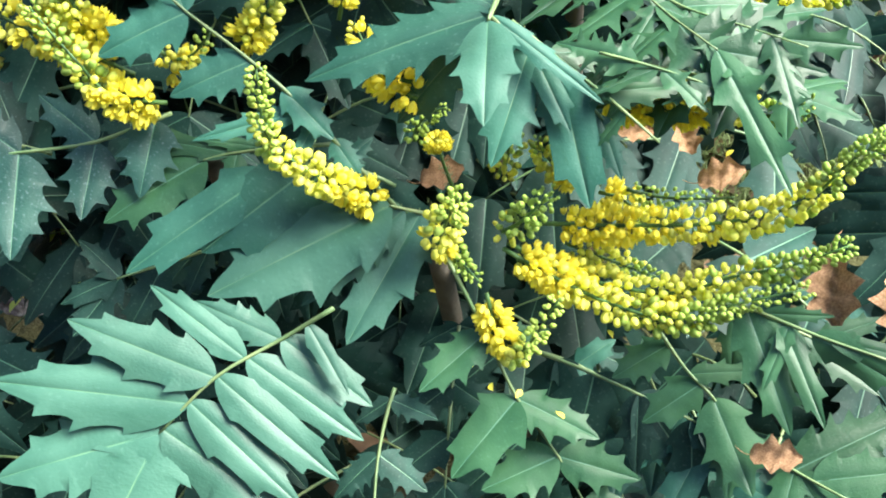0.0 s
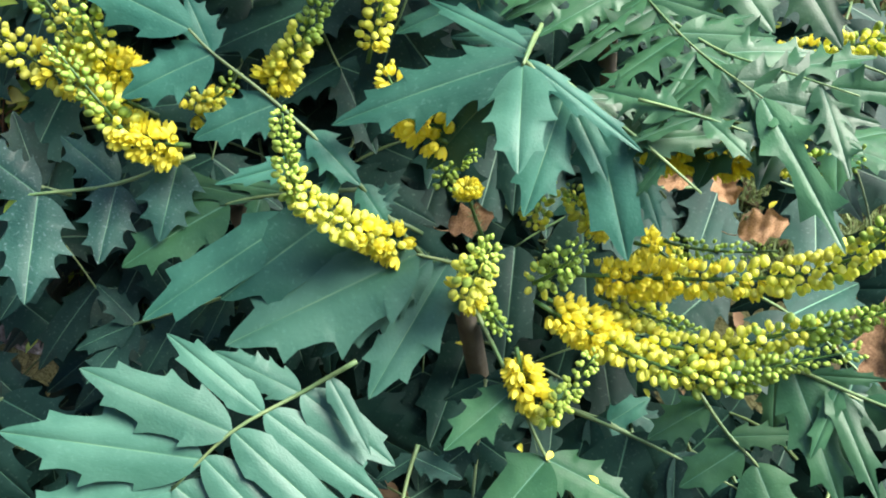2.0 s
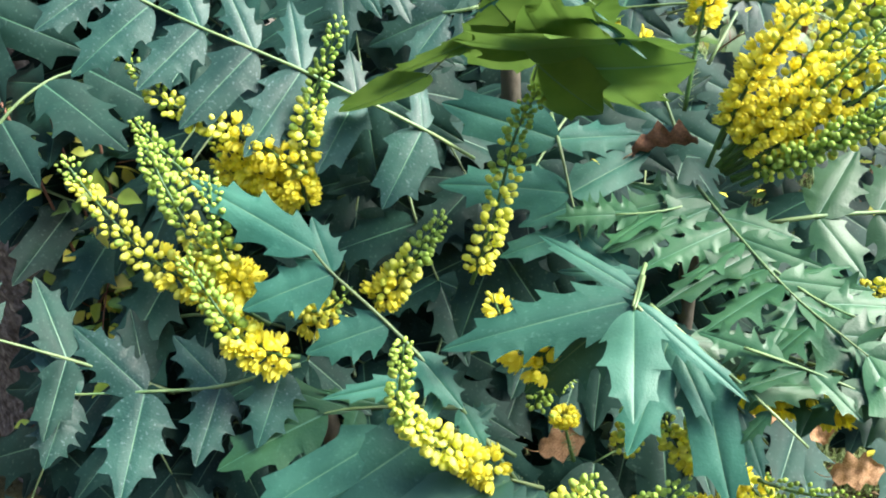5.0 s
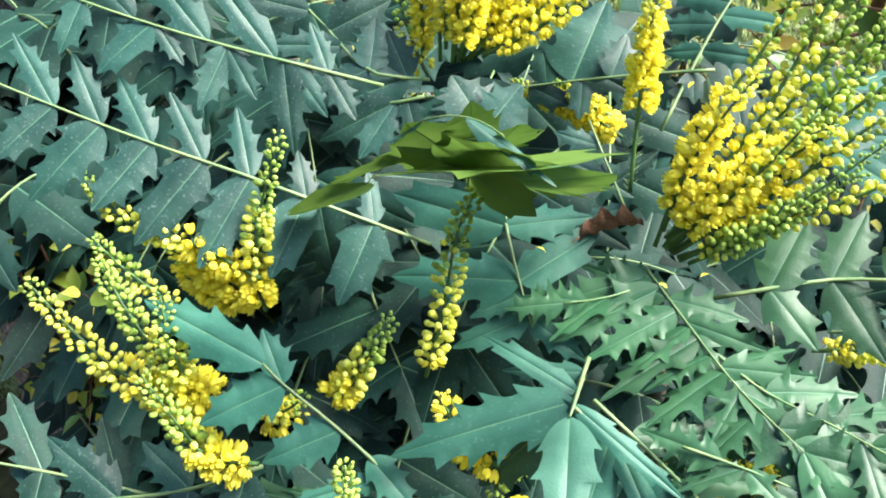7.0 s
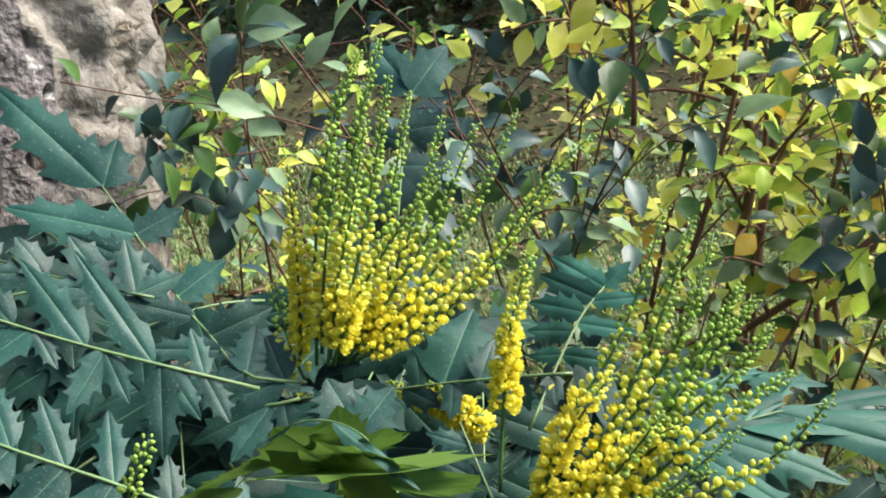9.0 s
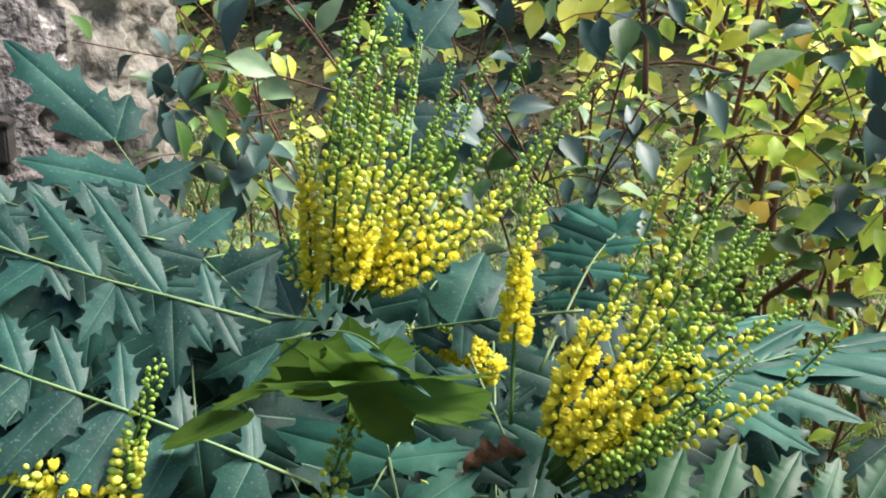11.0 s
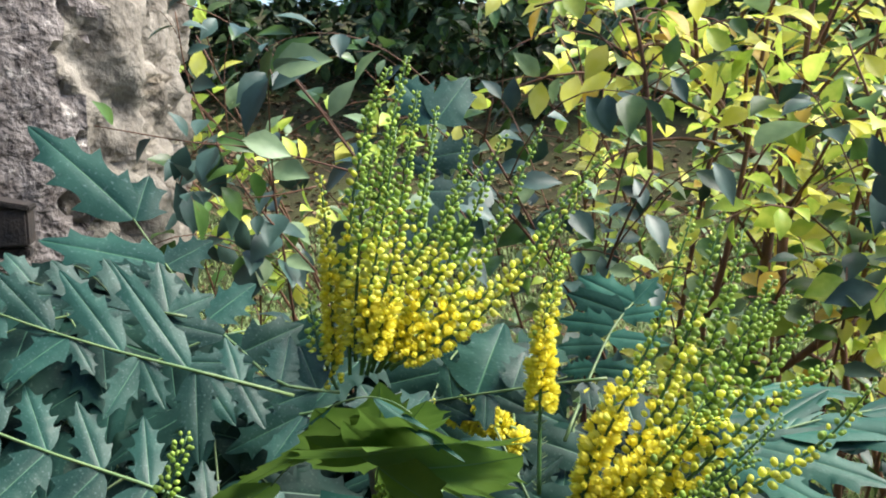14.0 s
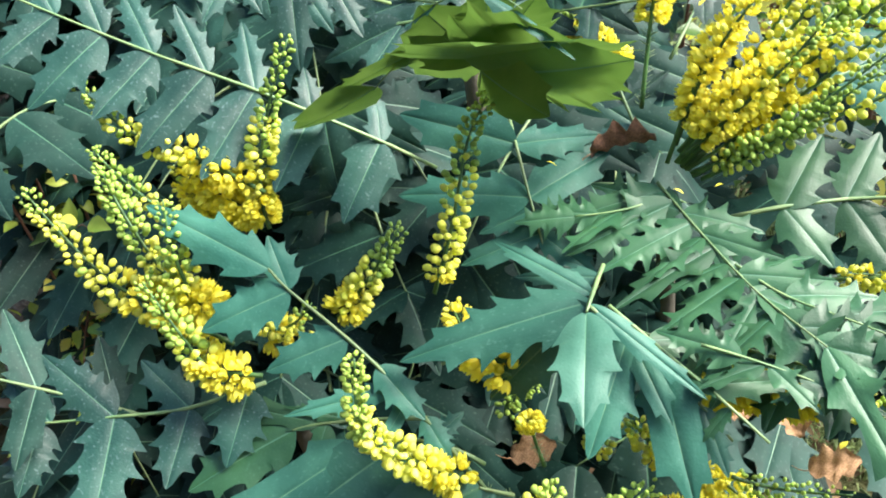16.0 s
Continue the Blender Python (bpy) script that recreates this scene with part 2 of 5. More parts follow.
def leaflet_set(mat, seed, hollow=0.32, rise=0.05):
    out = []
    for k, (w, teeth, bend, fold) in enumerate(((0.27, 3, 0.06, 0.16), (0.29, 2, 0.12, 0.10), (0.26, 3, 0.03, 0.2), (0.28, 4, 0.14, 0.08), (0.29, 3, 0.08, 0.14), (0.26, 2, 0.10, 0.24), (0.27, 3, 0.16, 0.16))):
        out.append(leaflet_mesh("leaflet", (mat, VEIN), seed + k, w, teeth, bend, 0.55 * fold, hollow, rise))
    return out


LEAFLETS = {"blue": leaflet_set(LEAF, 3), "green": leaflet_set(LEAF_GREEN, 21, 0.34), "dark": leaflet_set(LEAF_SHADED, 40), "under": leaflet_set(LEAF_UNDER, 60, 0.14), "broad": leaflet_set(LEAF_BROAD, 80, 0.22), "slate": leaflet_set(LEAF_SLATE, 100, 0.34), "spiky": leaflet_set(LEAF_GREEN, 120, 0.6, 0.2)}
LABELS = {"broad": "", "spiky": "", "slate": "", "blue": "blue-green leaflet with spiny edges", "green": "glossy mid-green leaflet with spiny edges", "dark": "leaflet with spiny edges, coloured dark for the shade inside the bed", "under": "olive underside of a broad spiny leaflet"}
rng = random.Random(5)


def put_leaflet(stalk, kind, base, tip, normal, wide, twist=0.2):
    x = Vector(tip) - Vector(base)
    length = x.length
    x.normalize()
    z = Vector(normal)
    z = (z - x * z.dot(x)).normalized()
    y = z.cross(x)
    m = Matrix((x, y, z)).transposed().to_4x4()
    m.translation = base
    m = m @ Matrix.Rotation(rng.gauss(0, twist), 4, "X") @ Matrix.Diagonal((length, length * wide * (1 if rng.random() < 0.5 else -1), length * (0.35 + 0.65 * min(wide, 1)), 1))
    return child("leaflet", rng.choice(LEAFLETS[kind]), stalk, m, LABELS[kind] if kind == "under" else "")


def compound_leaf(shrub, rachis, normal, kind="blue", leaflets=(), pairs=0, left=(0, 0, 0), right=(0, 0, 0), start=0.15, end_leaf=0.9, wide=1.0, thick=0.0016, twist=0.2):
    """A pinnate leaf: a stalk through the rachis points, with leaflets given one by one (place along the stalk, tip, width) or as pairs along it."""
    path = curve_points(rachis, 12)
    verts, faces = [], []
    tube(verts, faces, path, thick * 1.05, thick * 0.5, 6)
    stalk = child("compound_leaf", mesh_of("compound_leaf", verts, faces, (RACHIS,)), shrub)

    def at(f):
        s = min(max(f, 0), 1) * 12
        k = min(int(s), 11)
        return path[k].lerp(path[k + 1], s - k), (path[k + 1] - path[k]).normalized()

    for f, tx, ty, tz, w in leaflets:
        put_leaflet(stalk, kind, at(f)[0] - Vector(normal).normalized() * 0.6 * thick, Vector((tx, ty, tz)), normal, w, twist)
    if pairs:
        left, right = Vector(left), Vector(right)
        size = (left.length + right.length) / 2
        run = sum((path[i + 1] - path[i]).length for i in range(12))
        wide = max(0.5, min(wide, 1.7 * run * (0.97 - start) / max(pairs - 1, 1) / (0.58 * size)))
        for i in range(pairs):
            f = start + (0.97 - start) * i / max(pairs - 1, 1) if pairs > 1 else start
            p, d = at(f)
            grow = 0.72 + 0.4 * math.sin(math.pi * (0.12 + 0.75 * f))
            for v in (left, right):
                tip = p + (v + d * size * (0.5 * (f - 0.5))) * grow * rng.uniform(0.9, 1.08) + Vector((rng.gauss(0, 0.07), rng.gauss(0, 0.07), rng.gauss(0, 0.09))) * size
                put_leaflet(stalk, kind, p, tip, normal, wide * rng.uniform(0.9, 1.1), twist)
        if end_leaf:
            p, d = at(1.0)
            put_leaflet(stalk, kind, p, p + d * size * end_leaf - Vector((0, 0, 0.1 * size)), normal, wide)
    return stalk


def flower_mesh(name, mats, opened):
    """A bud of length 1 along +z, or a nodding bell of overlapping petals round a paler cup."""
    verts, faces, index = [], [], []

    def lathe(profile, sides, mi, flare=0.0):
        base = len(verts)
        for z, r in profile:
            for k in range(sides):
                a = 2 * math.pi * k / sides
                rr = r * (1 + flare * math.cos(3 * a))
                verts.append((rr * math.cos(a), rr * math.sin(a), z))
        for i in range(len(profile) - 1):
            for k in range(sides):
                a, b = base + i * sides + k, base + i * sides + (k + 1) % sides
                faces.append((a, b, b + sides, a + sides))
                index.append(mi)

    lathe(((-0.75, 0.03), (0.0, 0.04)), 3, 1)
    if opened:
        lathe(((-0.02, 0.1), (0.2, 0.30), (0.55, 0.37), (0.85, 0.32), (1.0, 0.05)), 6, 0, 0.08)
        for k in range(6):
            a = math.pi / 3 * k + 0.3
            c, s = math.cos(a), math.sin(a)
            base = len(verts)
            for z, r, w in ((0.05, 0.18, 0.12), (0.4, 0.40, 0.23), (0.75, 0.46, 0.23), (1.06, 0.48, 0.08)):
                for e in (-1, 1):
                    verts.append((c * r - s * w * e, s * r + c * w * e, z))
            for i in range(3):
                faces.append((base + 2 * i, base + 2 * i + 1, base + 2 * i + 3, base + 2 * i + 2))
                index.append(0)
    else:
        lathe(((-0.02, 0.12), (0.1, 0.31), (0.38, 0.40), (0.68, 0.39), (0.9, 0.27), (1.0, 0.05)), 7, 0, 0.05)
    me = mesh_of(name, verts, faces, mats, index)
    return me


FLOWER = flower_mesh("flower", (OPEN, AXIS), True)
STUB = mesh_of("stub", [(0.05 * math.cos(2.1 * k) * (1 - 0.4 * z), 0.05 * math.sin(2.1 * k) * (1 - 0.4 * z), z) for z in (0, 1) for k in range(3)], [(0, 1, 4, 3), (1, 2, 5, 4), (2, 0, 3, 5), (3, 4, 5)], ())
YBUD = flower_mesh("bud", (BUD, AXIS), False)
LOOSE = (flower_mesh("flower", (OPEN_ONE, AXIS), True), flower_mesh("bud", (BUD_ONE, AXIS), False), flower_mesh("bud", (TIPBUD_ONE, AXIS), False))
SHAPE_OPEN, SHAPE_BUD, SHAPE_STUB = [(np.array([v.co for v in me.vertices]), [tuple(p.vertices) for p in me.polygons], [p.material_index for p in me.polygons]) for me in (FLOWER, YBUD, STUB)]


def raceme(shrub, pts, size=0.0074, opened=0.3, ripe=0.7, single=False, spread=0.0076, pitch=0.00078, droop=0.35, bare=0.06):
    """A flower spike: a green axis with stalked bells near its base, yellow buds above them and small green buds at its tip."""
    n = 18
    path = curve_points(pts, n)
    length = sum((path[i + 1] - path[i]).length for i in range(n))
    verts, faces = [], []
    tube(verts, faces, path, 0.0019, 0.0007, 5)
    axis = child("flower_raceme", mesh_of("flower_raceme", verts, faces, (AXIS,)), shrub)
    bv, bf, bi = [], [], []
    count = int(length / pitch)
    for i in range(count):
        f = bare + (1 - bare) * (i + rng.random() * 0.5) / count
        s = min(f, 0.999) * n
        k = int(s)
        p, d = path[k].lerp(path[k + 1], s - k), (path[k + 1] - path[k]).normalized()
        if f > 0.25 and rng.random() < 0.06:
            continue
        u = d.orthogonal().normalized()
        w = d.cross(u)
        a = i * 2.39996 + rng.uniform(-0.3, 0.3)
        out = u * math.cos(a) + w * math.sin(a)
        lean = 0.15 + 0.75 * f
        way = (out + d * lean - Vector((0, 0, droop * (1.25 - f))) + Vector((rng.gauss(0, 0.2), rng.gauss(0, 0.2), rng.gauss(0, 0.2)))).normalized()
        stage = f + rng.gauss(0, 0.085)
        taper = min(1.0, 0.6 + 2.6 * f) if f < 0.5 else 1.0 - 1.05 * (f - 0.5)
        sz = size * taper * rng.uniform(0.78, 1.16)
        pos = p + (out * 0.9 + d * lean * 0.6 - Vector((0, 0, droop * 0.5))).normalized() * spread * (0.35 + 0.65 * taper) * rng.uniform(0.6, 1.2)
        q = way.to_track_quat("Z", "Y").to_matrix()
        if single:
            which = 0 if stage < opened else 1 if stage < ripe else 2
            k = sz * (1.12 if which == 0 else 1.0)
            m = q.to_4x4() @ Matrix.Diagonal((k, k, k, 1))
            m.translation = pos
            child("bud" if which else "flower", LOOSE[which], axis, m)
            continue
        shape, mi = (SHAPE_OPEN, 0) if stage < opened else (SHAPE_BUD, 1 if stage < ripe else 2)
        if mi == 0:
            sz *= 1.12
        vs = shape[0] @ (np.array(q).T * sz) + np.array(pos)
        base = len(bv)
        bv.extend(vs.tolist())
        bf.extend(tuple(x + base for x in fc) for fc in shape[1])
        bi.extend(3 if x == 1 else mi for x in shape[2])
    for i in range(int(length * bare / 0.0011) if bare >= 0.15 else 0):
        s = bare * rng.random() * n
        k = int(s)
        p, d = path[k].lerp(path[k + 1], s - k), (path[k + 1] - path[k]).normalized()
        u = d.orthogonal().normalized()
        a = i * 2.39996
        q = (u * math.cos(a) + d.cross(u) * math.sin(a) + d * 0.5).to_track_quat("Z", "Y").to_matrix()
        vs = SHAPE_STUB[0] @ (np.array(q).T * rng.uniform(0.005, 0.0085)) + np.array(p)
        base = len(bv)
        bv.extend(vs.tolist())
        bf.extend(tuple(x + base for x in fc) for fc in SHAPE_STUB[1])
        bi.extend([4] * len(SHAPE_STUB[1]))
    if bv:
        tagged(child("bud_cluster", mesh_of("bud_cluster", bv, bf, (OPEN, BUD, TIPBUD, AXIS, RACHIS), bi), axis), "stalked yellow bells and greenish buds", kind="stuff")
    return axis


def mahonia(base, top, label):
    """A shrub: one woody cane from the ground to the rosette that carries leaves and racemes."""
    shrub = new("mahonia_shrub")
    tagged(shrub, label, "shrub", "mahonia shrubs in the bed")
    verts, faces = [], []
    mid = (Vector(base) + Vector(top)) / 2 + Vector((0.02, 0.03, 0))
    tube(verts, faces, curve_points((base, mid, top), 14), 0.014, 0.009, 9, 0.12, rng)
    child("cane", mesh_of("cane", verts, faces, (CANE,)), shrub)
    return shrub


def dry_leaf(centre, ahead, normal, size, label="curled dry brown fallen leaf caught in the shrub", mat=None):
    """A withered, curled leaf with lobed edges and a short stalk."""
    verts, faces = [], []
    n = 12
    for i in range(n + 1):
        s = i / n
        w = 0.33 * math.sin(math.pi * (0.04 + 0.93 * s)) ** 0.7 * (1 + 0.28 * math.sin(s * 19))
        for j in range(-3, 4):
            y = w * j / 3
            verts.append((s - 0.5, y, 0.5 * abs(y) ** 1.3 * 1.5 - 0.25 * (s - 0.5) ** 2 + 0.035 * math.sin(9 * s + 2.1 * j) + 0.03 * math.sin(23 * s - j)))
    for i in range(n):
        for j in range(6):
            a = i * 7 + j
            faces.append((a, a + 7, a + 8, a + 1))
    me = mesh_of("dry_leaf", verts, faces, (mat or DRY,))
    x = Vector(ahead).normalized()
    z = Vector(normal)
    z = (z - x * z.dot(x)).normalized()
    m = Matrix((x, z.cross(x), z)).transposed().to_4x4()
    m.translation = centre
    ob = new("dry_leaf", me)
    ob.matrix_basis = m @ Matrix.Diagonal((size, size, size, 1))
    tagged(ob, label, "dry leaf", "dry leaves in the shrubs")
    vs, fs = [], []
    tube(vs, fs, [Vector((-0.5 - 0.1 * k, 0.02 * k * k, -0.06 - 0.03 * k)) for k in range(4)], 0.012, 0.008, 5)
    child("leaf_stalk", mesh_of("leaf_stalk", vs, fs, (DRY,)), ob)
    return ob


def fallen_petal(place, turn):
    """A dropped petal: a small curled oval."""
    verts, faces, index = [], [], []
    oval_leaf(verts, faces, index, (-0.5, 0, 0), (1, 0, 0.1), (0, 0, 1), 1.0, 0.6, 0)
    ob = new("fallen_petal", mesh_of("fallen_petal", verts, faces, (OPEN,)))
    ob.matrix_basis = pose(*place, *turn) @ Matrix.Diagonal((0.008, 0.008, 0.008, 1))
    return tagged(ob, "small pale yellow petal dropped on a leaf", "petal", "petals dropped on the leaves")


# ---- ground ----
def ground_height(x, y):
    return 0.42 * min(max(0.0, y - 6.0), 11.0) + 0.04 * noise.noise(Vector((x * 0.7, y * 0.7, 0.3))) + 0.012 * noise.noise(Vector((x * 4, y * 4, 1.7)))


gv, gf = [], []
xs = [-200, -60, -20, -9, -5] + [-3 + 0.2 * i for i in range(36)] + [5, 9, 20, 60, 200]
ys = [-200, -60, -12, -3] + [-1 + 0.2 * i for i in range(41)] + [8.5, 11, 14, 30, 70, 250]
for yy in ys:
    for xx in xs:
        gv.append((xx, yy, ground_height(xx, yy) if abs(xx) < 10 and -12 < yy < 12 else 0.42 * min(max(0.0, yy - 6.0), 11.0)))
for i in range(len(ys) - 1):
    for j in range(len(xs) - 1):
        a = i * len(xs) + j
        gf.append((a, a + 1, a + len(xs) + 1, a + len(xs)))
ground = new("ground", mesh_of("ground", gv, gf, (SOIL,)))
tagged(ground, "uneven garden soil with sparse grass and leaf litter", "ground", kind="structure")

# grass blades and litter on the open ground behind the shrubs
r2 = random.Random(11)
bv, bf = [], []
for _ in range(110000):
    y = 1.3 + 6.0 * r2.random() ** 1.25
    x = r2.uniform(-1.9, 2.2) * (0.6 + y * 0.28)
    if noise.noise(Vector((x * 1.3, y * 1.3, 4))) < -0.4:
        continue
    z = ground_height(x, y)
    h, a, lean = r2.uniform(0.02, 0.07), r2.uniform(0, 6.28), r2.uniform(0.01, 0.05)
    w = 0.0024 * (0.6 + y * 0.4)
    c, s = math.cos(a), math.sin(a)
    base = len(bv)
    bv += [(x - s * w, y + c * w, z - 0.01), (x + s * w, y - c * w, z - 0.01), (x + c * lean * 0.5 + s * w * 0.7, y + s * lean * 0.5 - c * w * 0.7, z + h * 0.6), (x + c * lean * 0.5 - s * w * 0.7, y + s * lean * 0.5 + c * w * 0.7, z + h * 0.6), (x + c * lean * 1.4, y + s * lean * 1.4, z + h)]
    bf += [(base, base + 1, base + 2, base + 3), (base + 3, base + 2, base + 4)]
tagged(new("grass", mesh_of("grass", bv, bf, (GRASS,), smooth=False)), "thin patchy grass on the garden ground", "grass", kind="stuff")
bv, bf = [], []
for _ in range(15000):
    y = 0.2 + 11.5 * r2.random() ** 0.6
    x = r2.uniform(-1.8, 2.2) * (0.6 + y * 0.3)
    z = ground_height(x, y) + 0.012
    m = pose(x, y, z, r2.uniform(-35, 35), r2.uniform(-35, 35), r2.uniform(0, 360))
    l, base = r2.uniform(0.02, 0.05), len(bv)
    for px, py, pz in ((-1, 0, 0), (-0.3, 0.5, 0.18), (0.5, 0.42, 0.1), (1.1, 0, -0.1), (0.5, -0.42, 0.1), (-0.3, -0.5, 0.2), (0.1, 0, 0.0)):
        bv.append(m @ Vector((px * l, py * l, pz * l)))
    bf += [(base + i, base + (i + 1) % 6, base + 6) for i in range(6)]
tagged(new("leaf_litter", mesh_of("leaf_litter", bv, bf, (LITTER,))), "brown and tan fallen leaves scattered on the ground", "leaf litter", kind="stuff")


# ---- tree trunk with peeling bark, and the iron fitting on it ----
def trunk(cx, cy, r):
    """An old trunk: fine rough bark, with large pale flakes lifting from one side, split by cracks."""
    ob = new("tree")
    tagged(ob, "old tree trunk with rough grey bark and pale peeling flakes", "tree")
    verts, faces, rings, sides = [], [], 300, 200
    pale = []
    for i in range(rings + 1):
        z = -0.1 + 3.6 * i / rings
        flare = 1 + 0.25 * math.exp(-max(z, 0) * 5.0)
        for k in range(sides):
            a = 2 * math.pi * k / sides
            p = Vector((math.cos(a) * r, math.sin(a) * r, z))
            q = Vector((p.x * 9, p.y * 9, z * 4.2)) + noise.noise_vector(p * 11) * 0.55 + noise.noise_vector(p * 40) * 0.18
            near, places = noise.voronoi(q)
            crack = max(0.0, 1 - (near[1] - near[0]) / 0.16)
            chance = noise.cell(places[0] * 3.7)
            side = math.cos(a - 0.08)
            flake = side > 0.84 + 0.13 * chance
            rough = 0.003 * noise.noise(p * 14) + 0.004 * noise.noise(p * 55) + 0.004 * noise.noise(p * 110)
            rr = r * flare * (1 + 0.022 * noise.noise(p * 7)) + rough
            rr += (0.017 + 0.014 * chance - 0.03 * crack) if flake else (-0.004 * crack)
            pale.append(flake)
            verts.append((cx + rr * math.cos(a), cy + rr * math.sin(a), z))
    for i in range(rings):
        for k in range(sides):
            a, b = i * sides + k, i * sides + (k + 1) % sides
            faces.append((a, b, b + sides, a + sides))
    for name, mat, want, label in (("bark", BARK, False, "rough grey-brown mottled bark"), ("peeling_bark", PEEL, True, "pale cream flakes of peeling bark")):
        own = [f for f in faces if pale[f[0]] == want]
        used = sorted({v for f in own for v in f})
        at = {v: n for n, v in enumerate(used)}
        child(name, mesh_of(name, [verts[v] for v in used], [tuple(at[v] for v in f) for f in own], (mat,)), ob, label=label)
    return ob


def box_mesh(name, sx, sy, sz, mat, bevel=0.003):
    bm = bmesh.new()
    bmesh.ops.create_cube(bm, size=1)
    bmesh.ops.scale(bm, vec=(sx, sy, sz), verts=bm.verts)
    bmesh.ops.bevel(bm, geom=bm.edges[:], offset=bevel, segments=2, affect="EDGES")
    me = bpy.data.meshes.new(name)
    bm.to_mesh(me)
    bm.free()
    me.materials.append(mat)
    return me


def iron_fitting(m):
    ob = new("iron_fitting")
    ob.matrix_basis = m
    tagged(ob, "rusty iron box fitting with a ring, fixed against the trunk", "iron fitting")
    child("box", box_mesh("box", 0.085, 0.05, 0.05, RUST), ob)
    child("lid", box_mesh("lid", 0.093, 0.056, 0.008, RUST, 0.002), ob, pose(0, 0, 0.033, 0, 12, 0))
    child("bracket", box_mesh("bracket", 0.10, 0.03, 0.012, RUST, 0.002), ob, pose(-0.01, 0, -0.034))
    vs, fs = [], []
    ring = [Vector((0.016 * math.cos(t), 0, 0.016 * math.sin(t))) for t in (2 * math.pi * k / 20 for k in range(21))]
    tube(vs, fs, ring, 0.004, 0.004, 8)
    child("ring", mesh_of("ring", vs, fs, (RUST,)), ob, pose(-0.03, -0.01, 0.05))
    vs, fs = [], []
    tube(vs, fs, [Vector((0, 0, 0.0)), Vector((0, 0, -0.3)), Vector((0, 0.0, -1.3))], 0.006, 0.006, 10)
    child("rod", mesh_of("rod", vs, fs, (RUST,)), ob, pose(-0.04, 0.03, 0))
    return ob


# ---- thin-stemmed shrubs behind ----
def oval_leaf(verts, faces, index, base, ahead, normal, length, width, mi):
    x = Vector(ahead).normalized()
    z = Vector(normal)
    z = (z - x * z.dot(x)).normalized()
    y = z.cross(x)
    b0 = len(verts)
    for s, w, dz in ((0.0, 0.03, 0), (0.15, 0.55, 0.03), (0.38, 1.0, 0.03), (0.62, 0.85, 0), (0.82, 0.42, -0.05), (1.0, 0.02, -0.12)):
        for e, lift in ((-1, 0.13), (-0.5, 0.05), (0, 0), (0.5, 0.05), (1, 0.13)):
            verts.append(Vector(base) + x * s * length + y * e * w * width * 0.5 + z * (dz * length + lift * w * width))
    for i in range(5):
        for j in range(4):
            a = b0 + i * 5 + j
            faces.append((a, a + 5, a + 6, a + 1))
            index.append(mi)


def thin_shrub(stems, mats, label, seed, leaf=0.05, gap=0.035, side=0.6, twigs=5, keep=1.0, yaw=0.0):
    """A shrub of thin arching stems with side twigs and opposite oval leaves."""
    rb = random.Random(seed)
    ob = new("thin_stemmed_shrub")
    tagged(ob, label, "shrub", "thin-stemmed shrubs behind the bed")
    lv, lf, li = [], [], []
    loose = 0
    for pts, r in stems:
        path = curve_points(pts, 16)
        vs, fs = [], []
        tube(vs, fs, path, r, r * 0.45, 7, 0.06, rb)
        stem = child("stem", mesh_of("stem", vs, fs, (TWIG,)), ob)
        lines = [path]
        for _ in range(twigs):
            k = rb.randint(3, 15)
            d = (path[k + 1] - path[k - 1]).normalized()
            o = Vector((rb.uniform(-1, 1), rb.uniform(-1, 0.6), rb.uniform(-0.3, 0.9))).normalized()
            ln = rb.uniform(0.4, 1.0) * side
            tw = curve_points((path[k], path[k] + (o + d * 0.5) * ln * 0.5, path[k] + (o + d * 0.3) * ln - Vector((0, 0, 0.22 * ln))), 8)
            vs, fs = [], []
            tube(vs, fs, tw, r * 0.35, r * 0.15, 5)
            child("twig", mesh_of("twig", vs, fs, (TWIG,)), stem)
            lines.append(tw)
        for n_line, line in enumerate(lines):
            total = sum((line[i + 1] - line[i]).length for i in range(len(line) - 1))
            count = int(total / gap)
            for i in range(count):
                f = (i + 0.5) / count * (len(line) - 1)
                if f < (len(line) - 1) * (0.3 if n_line == 0 else 0.12):
                    continue
                k = int(f)
                p, d = line[k].lerp(line[k + 1], f - k), (line[k + 1] - line[k]).normalized()
                a = rb.uniform(0, 6.28)
                u = d.orthogonal().normalized()
                u = (u * math.cos(a) + d.cross(u) * math.sin(a))
                for sg in (1, -1):
                    if rb.random() > keep:
                        continue
                    ahead = u * sg + d * 0.5 - Vector((0, 0, rb.uniform(0.1, 0.9)))
                    nrm = Vector((rb.uniform(-0.6, 0.6), rb.uniform(-1.0, 0.2), rb.uniform(0.3, 1.2)))
                    ln = leaf * rb.uniform(0.65, 1.2)
                    mi = rb.choice(range(len(mats)))
                    if loose < 190:
                        v1, f1, i1 = [], [], []
                        oval_leaf(v1, f1, i1, p + u * sg * 0.006, ahead, nrm, ln, ln * rb.uniform(0.5, 0.64), 0)
                        child("leaf", mesh_of("leaf", v1, f1, (mats[mi],)), ob)
                        loose += 1
                    else:
                        oval_leaf(lv, lf, li, p + u * sg * 0.006, ahead, nrm, ln, ln * rb.uniform(0.5, 0.64), mi)
    if lv:
        tagged(child("foliage", mesh_of("foliage", lv, lf, mats, li), ob), kind="stuff")
    return ob


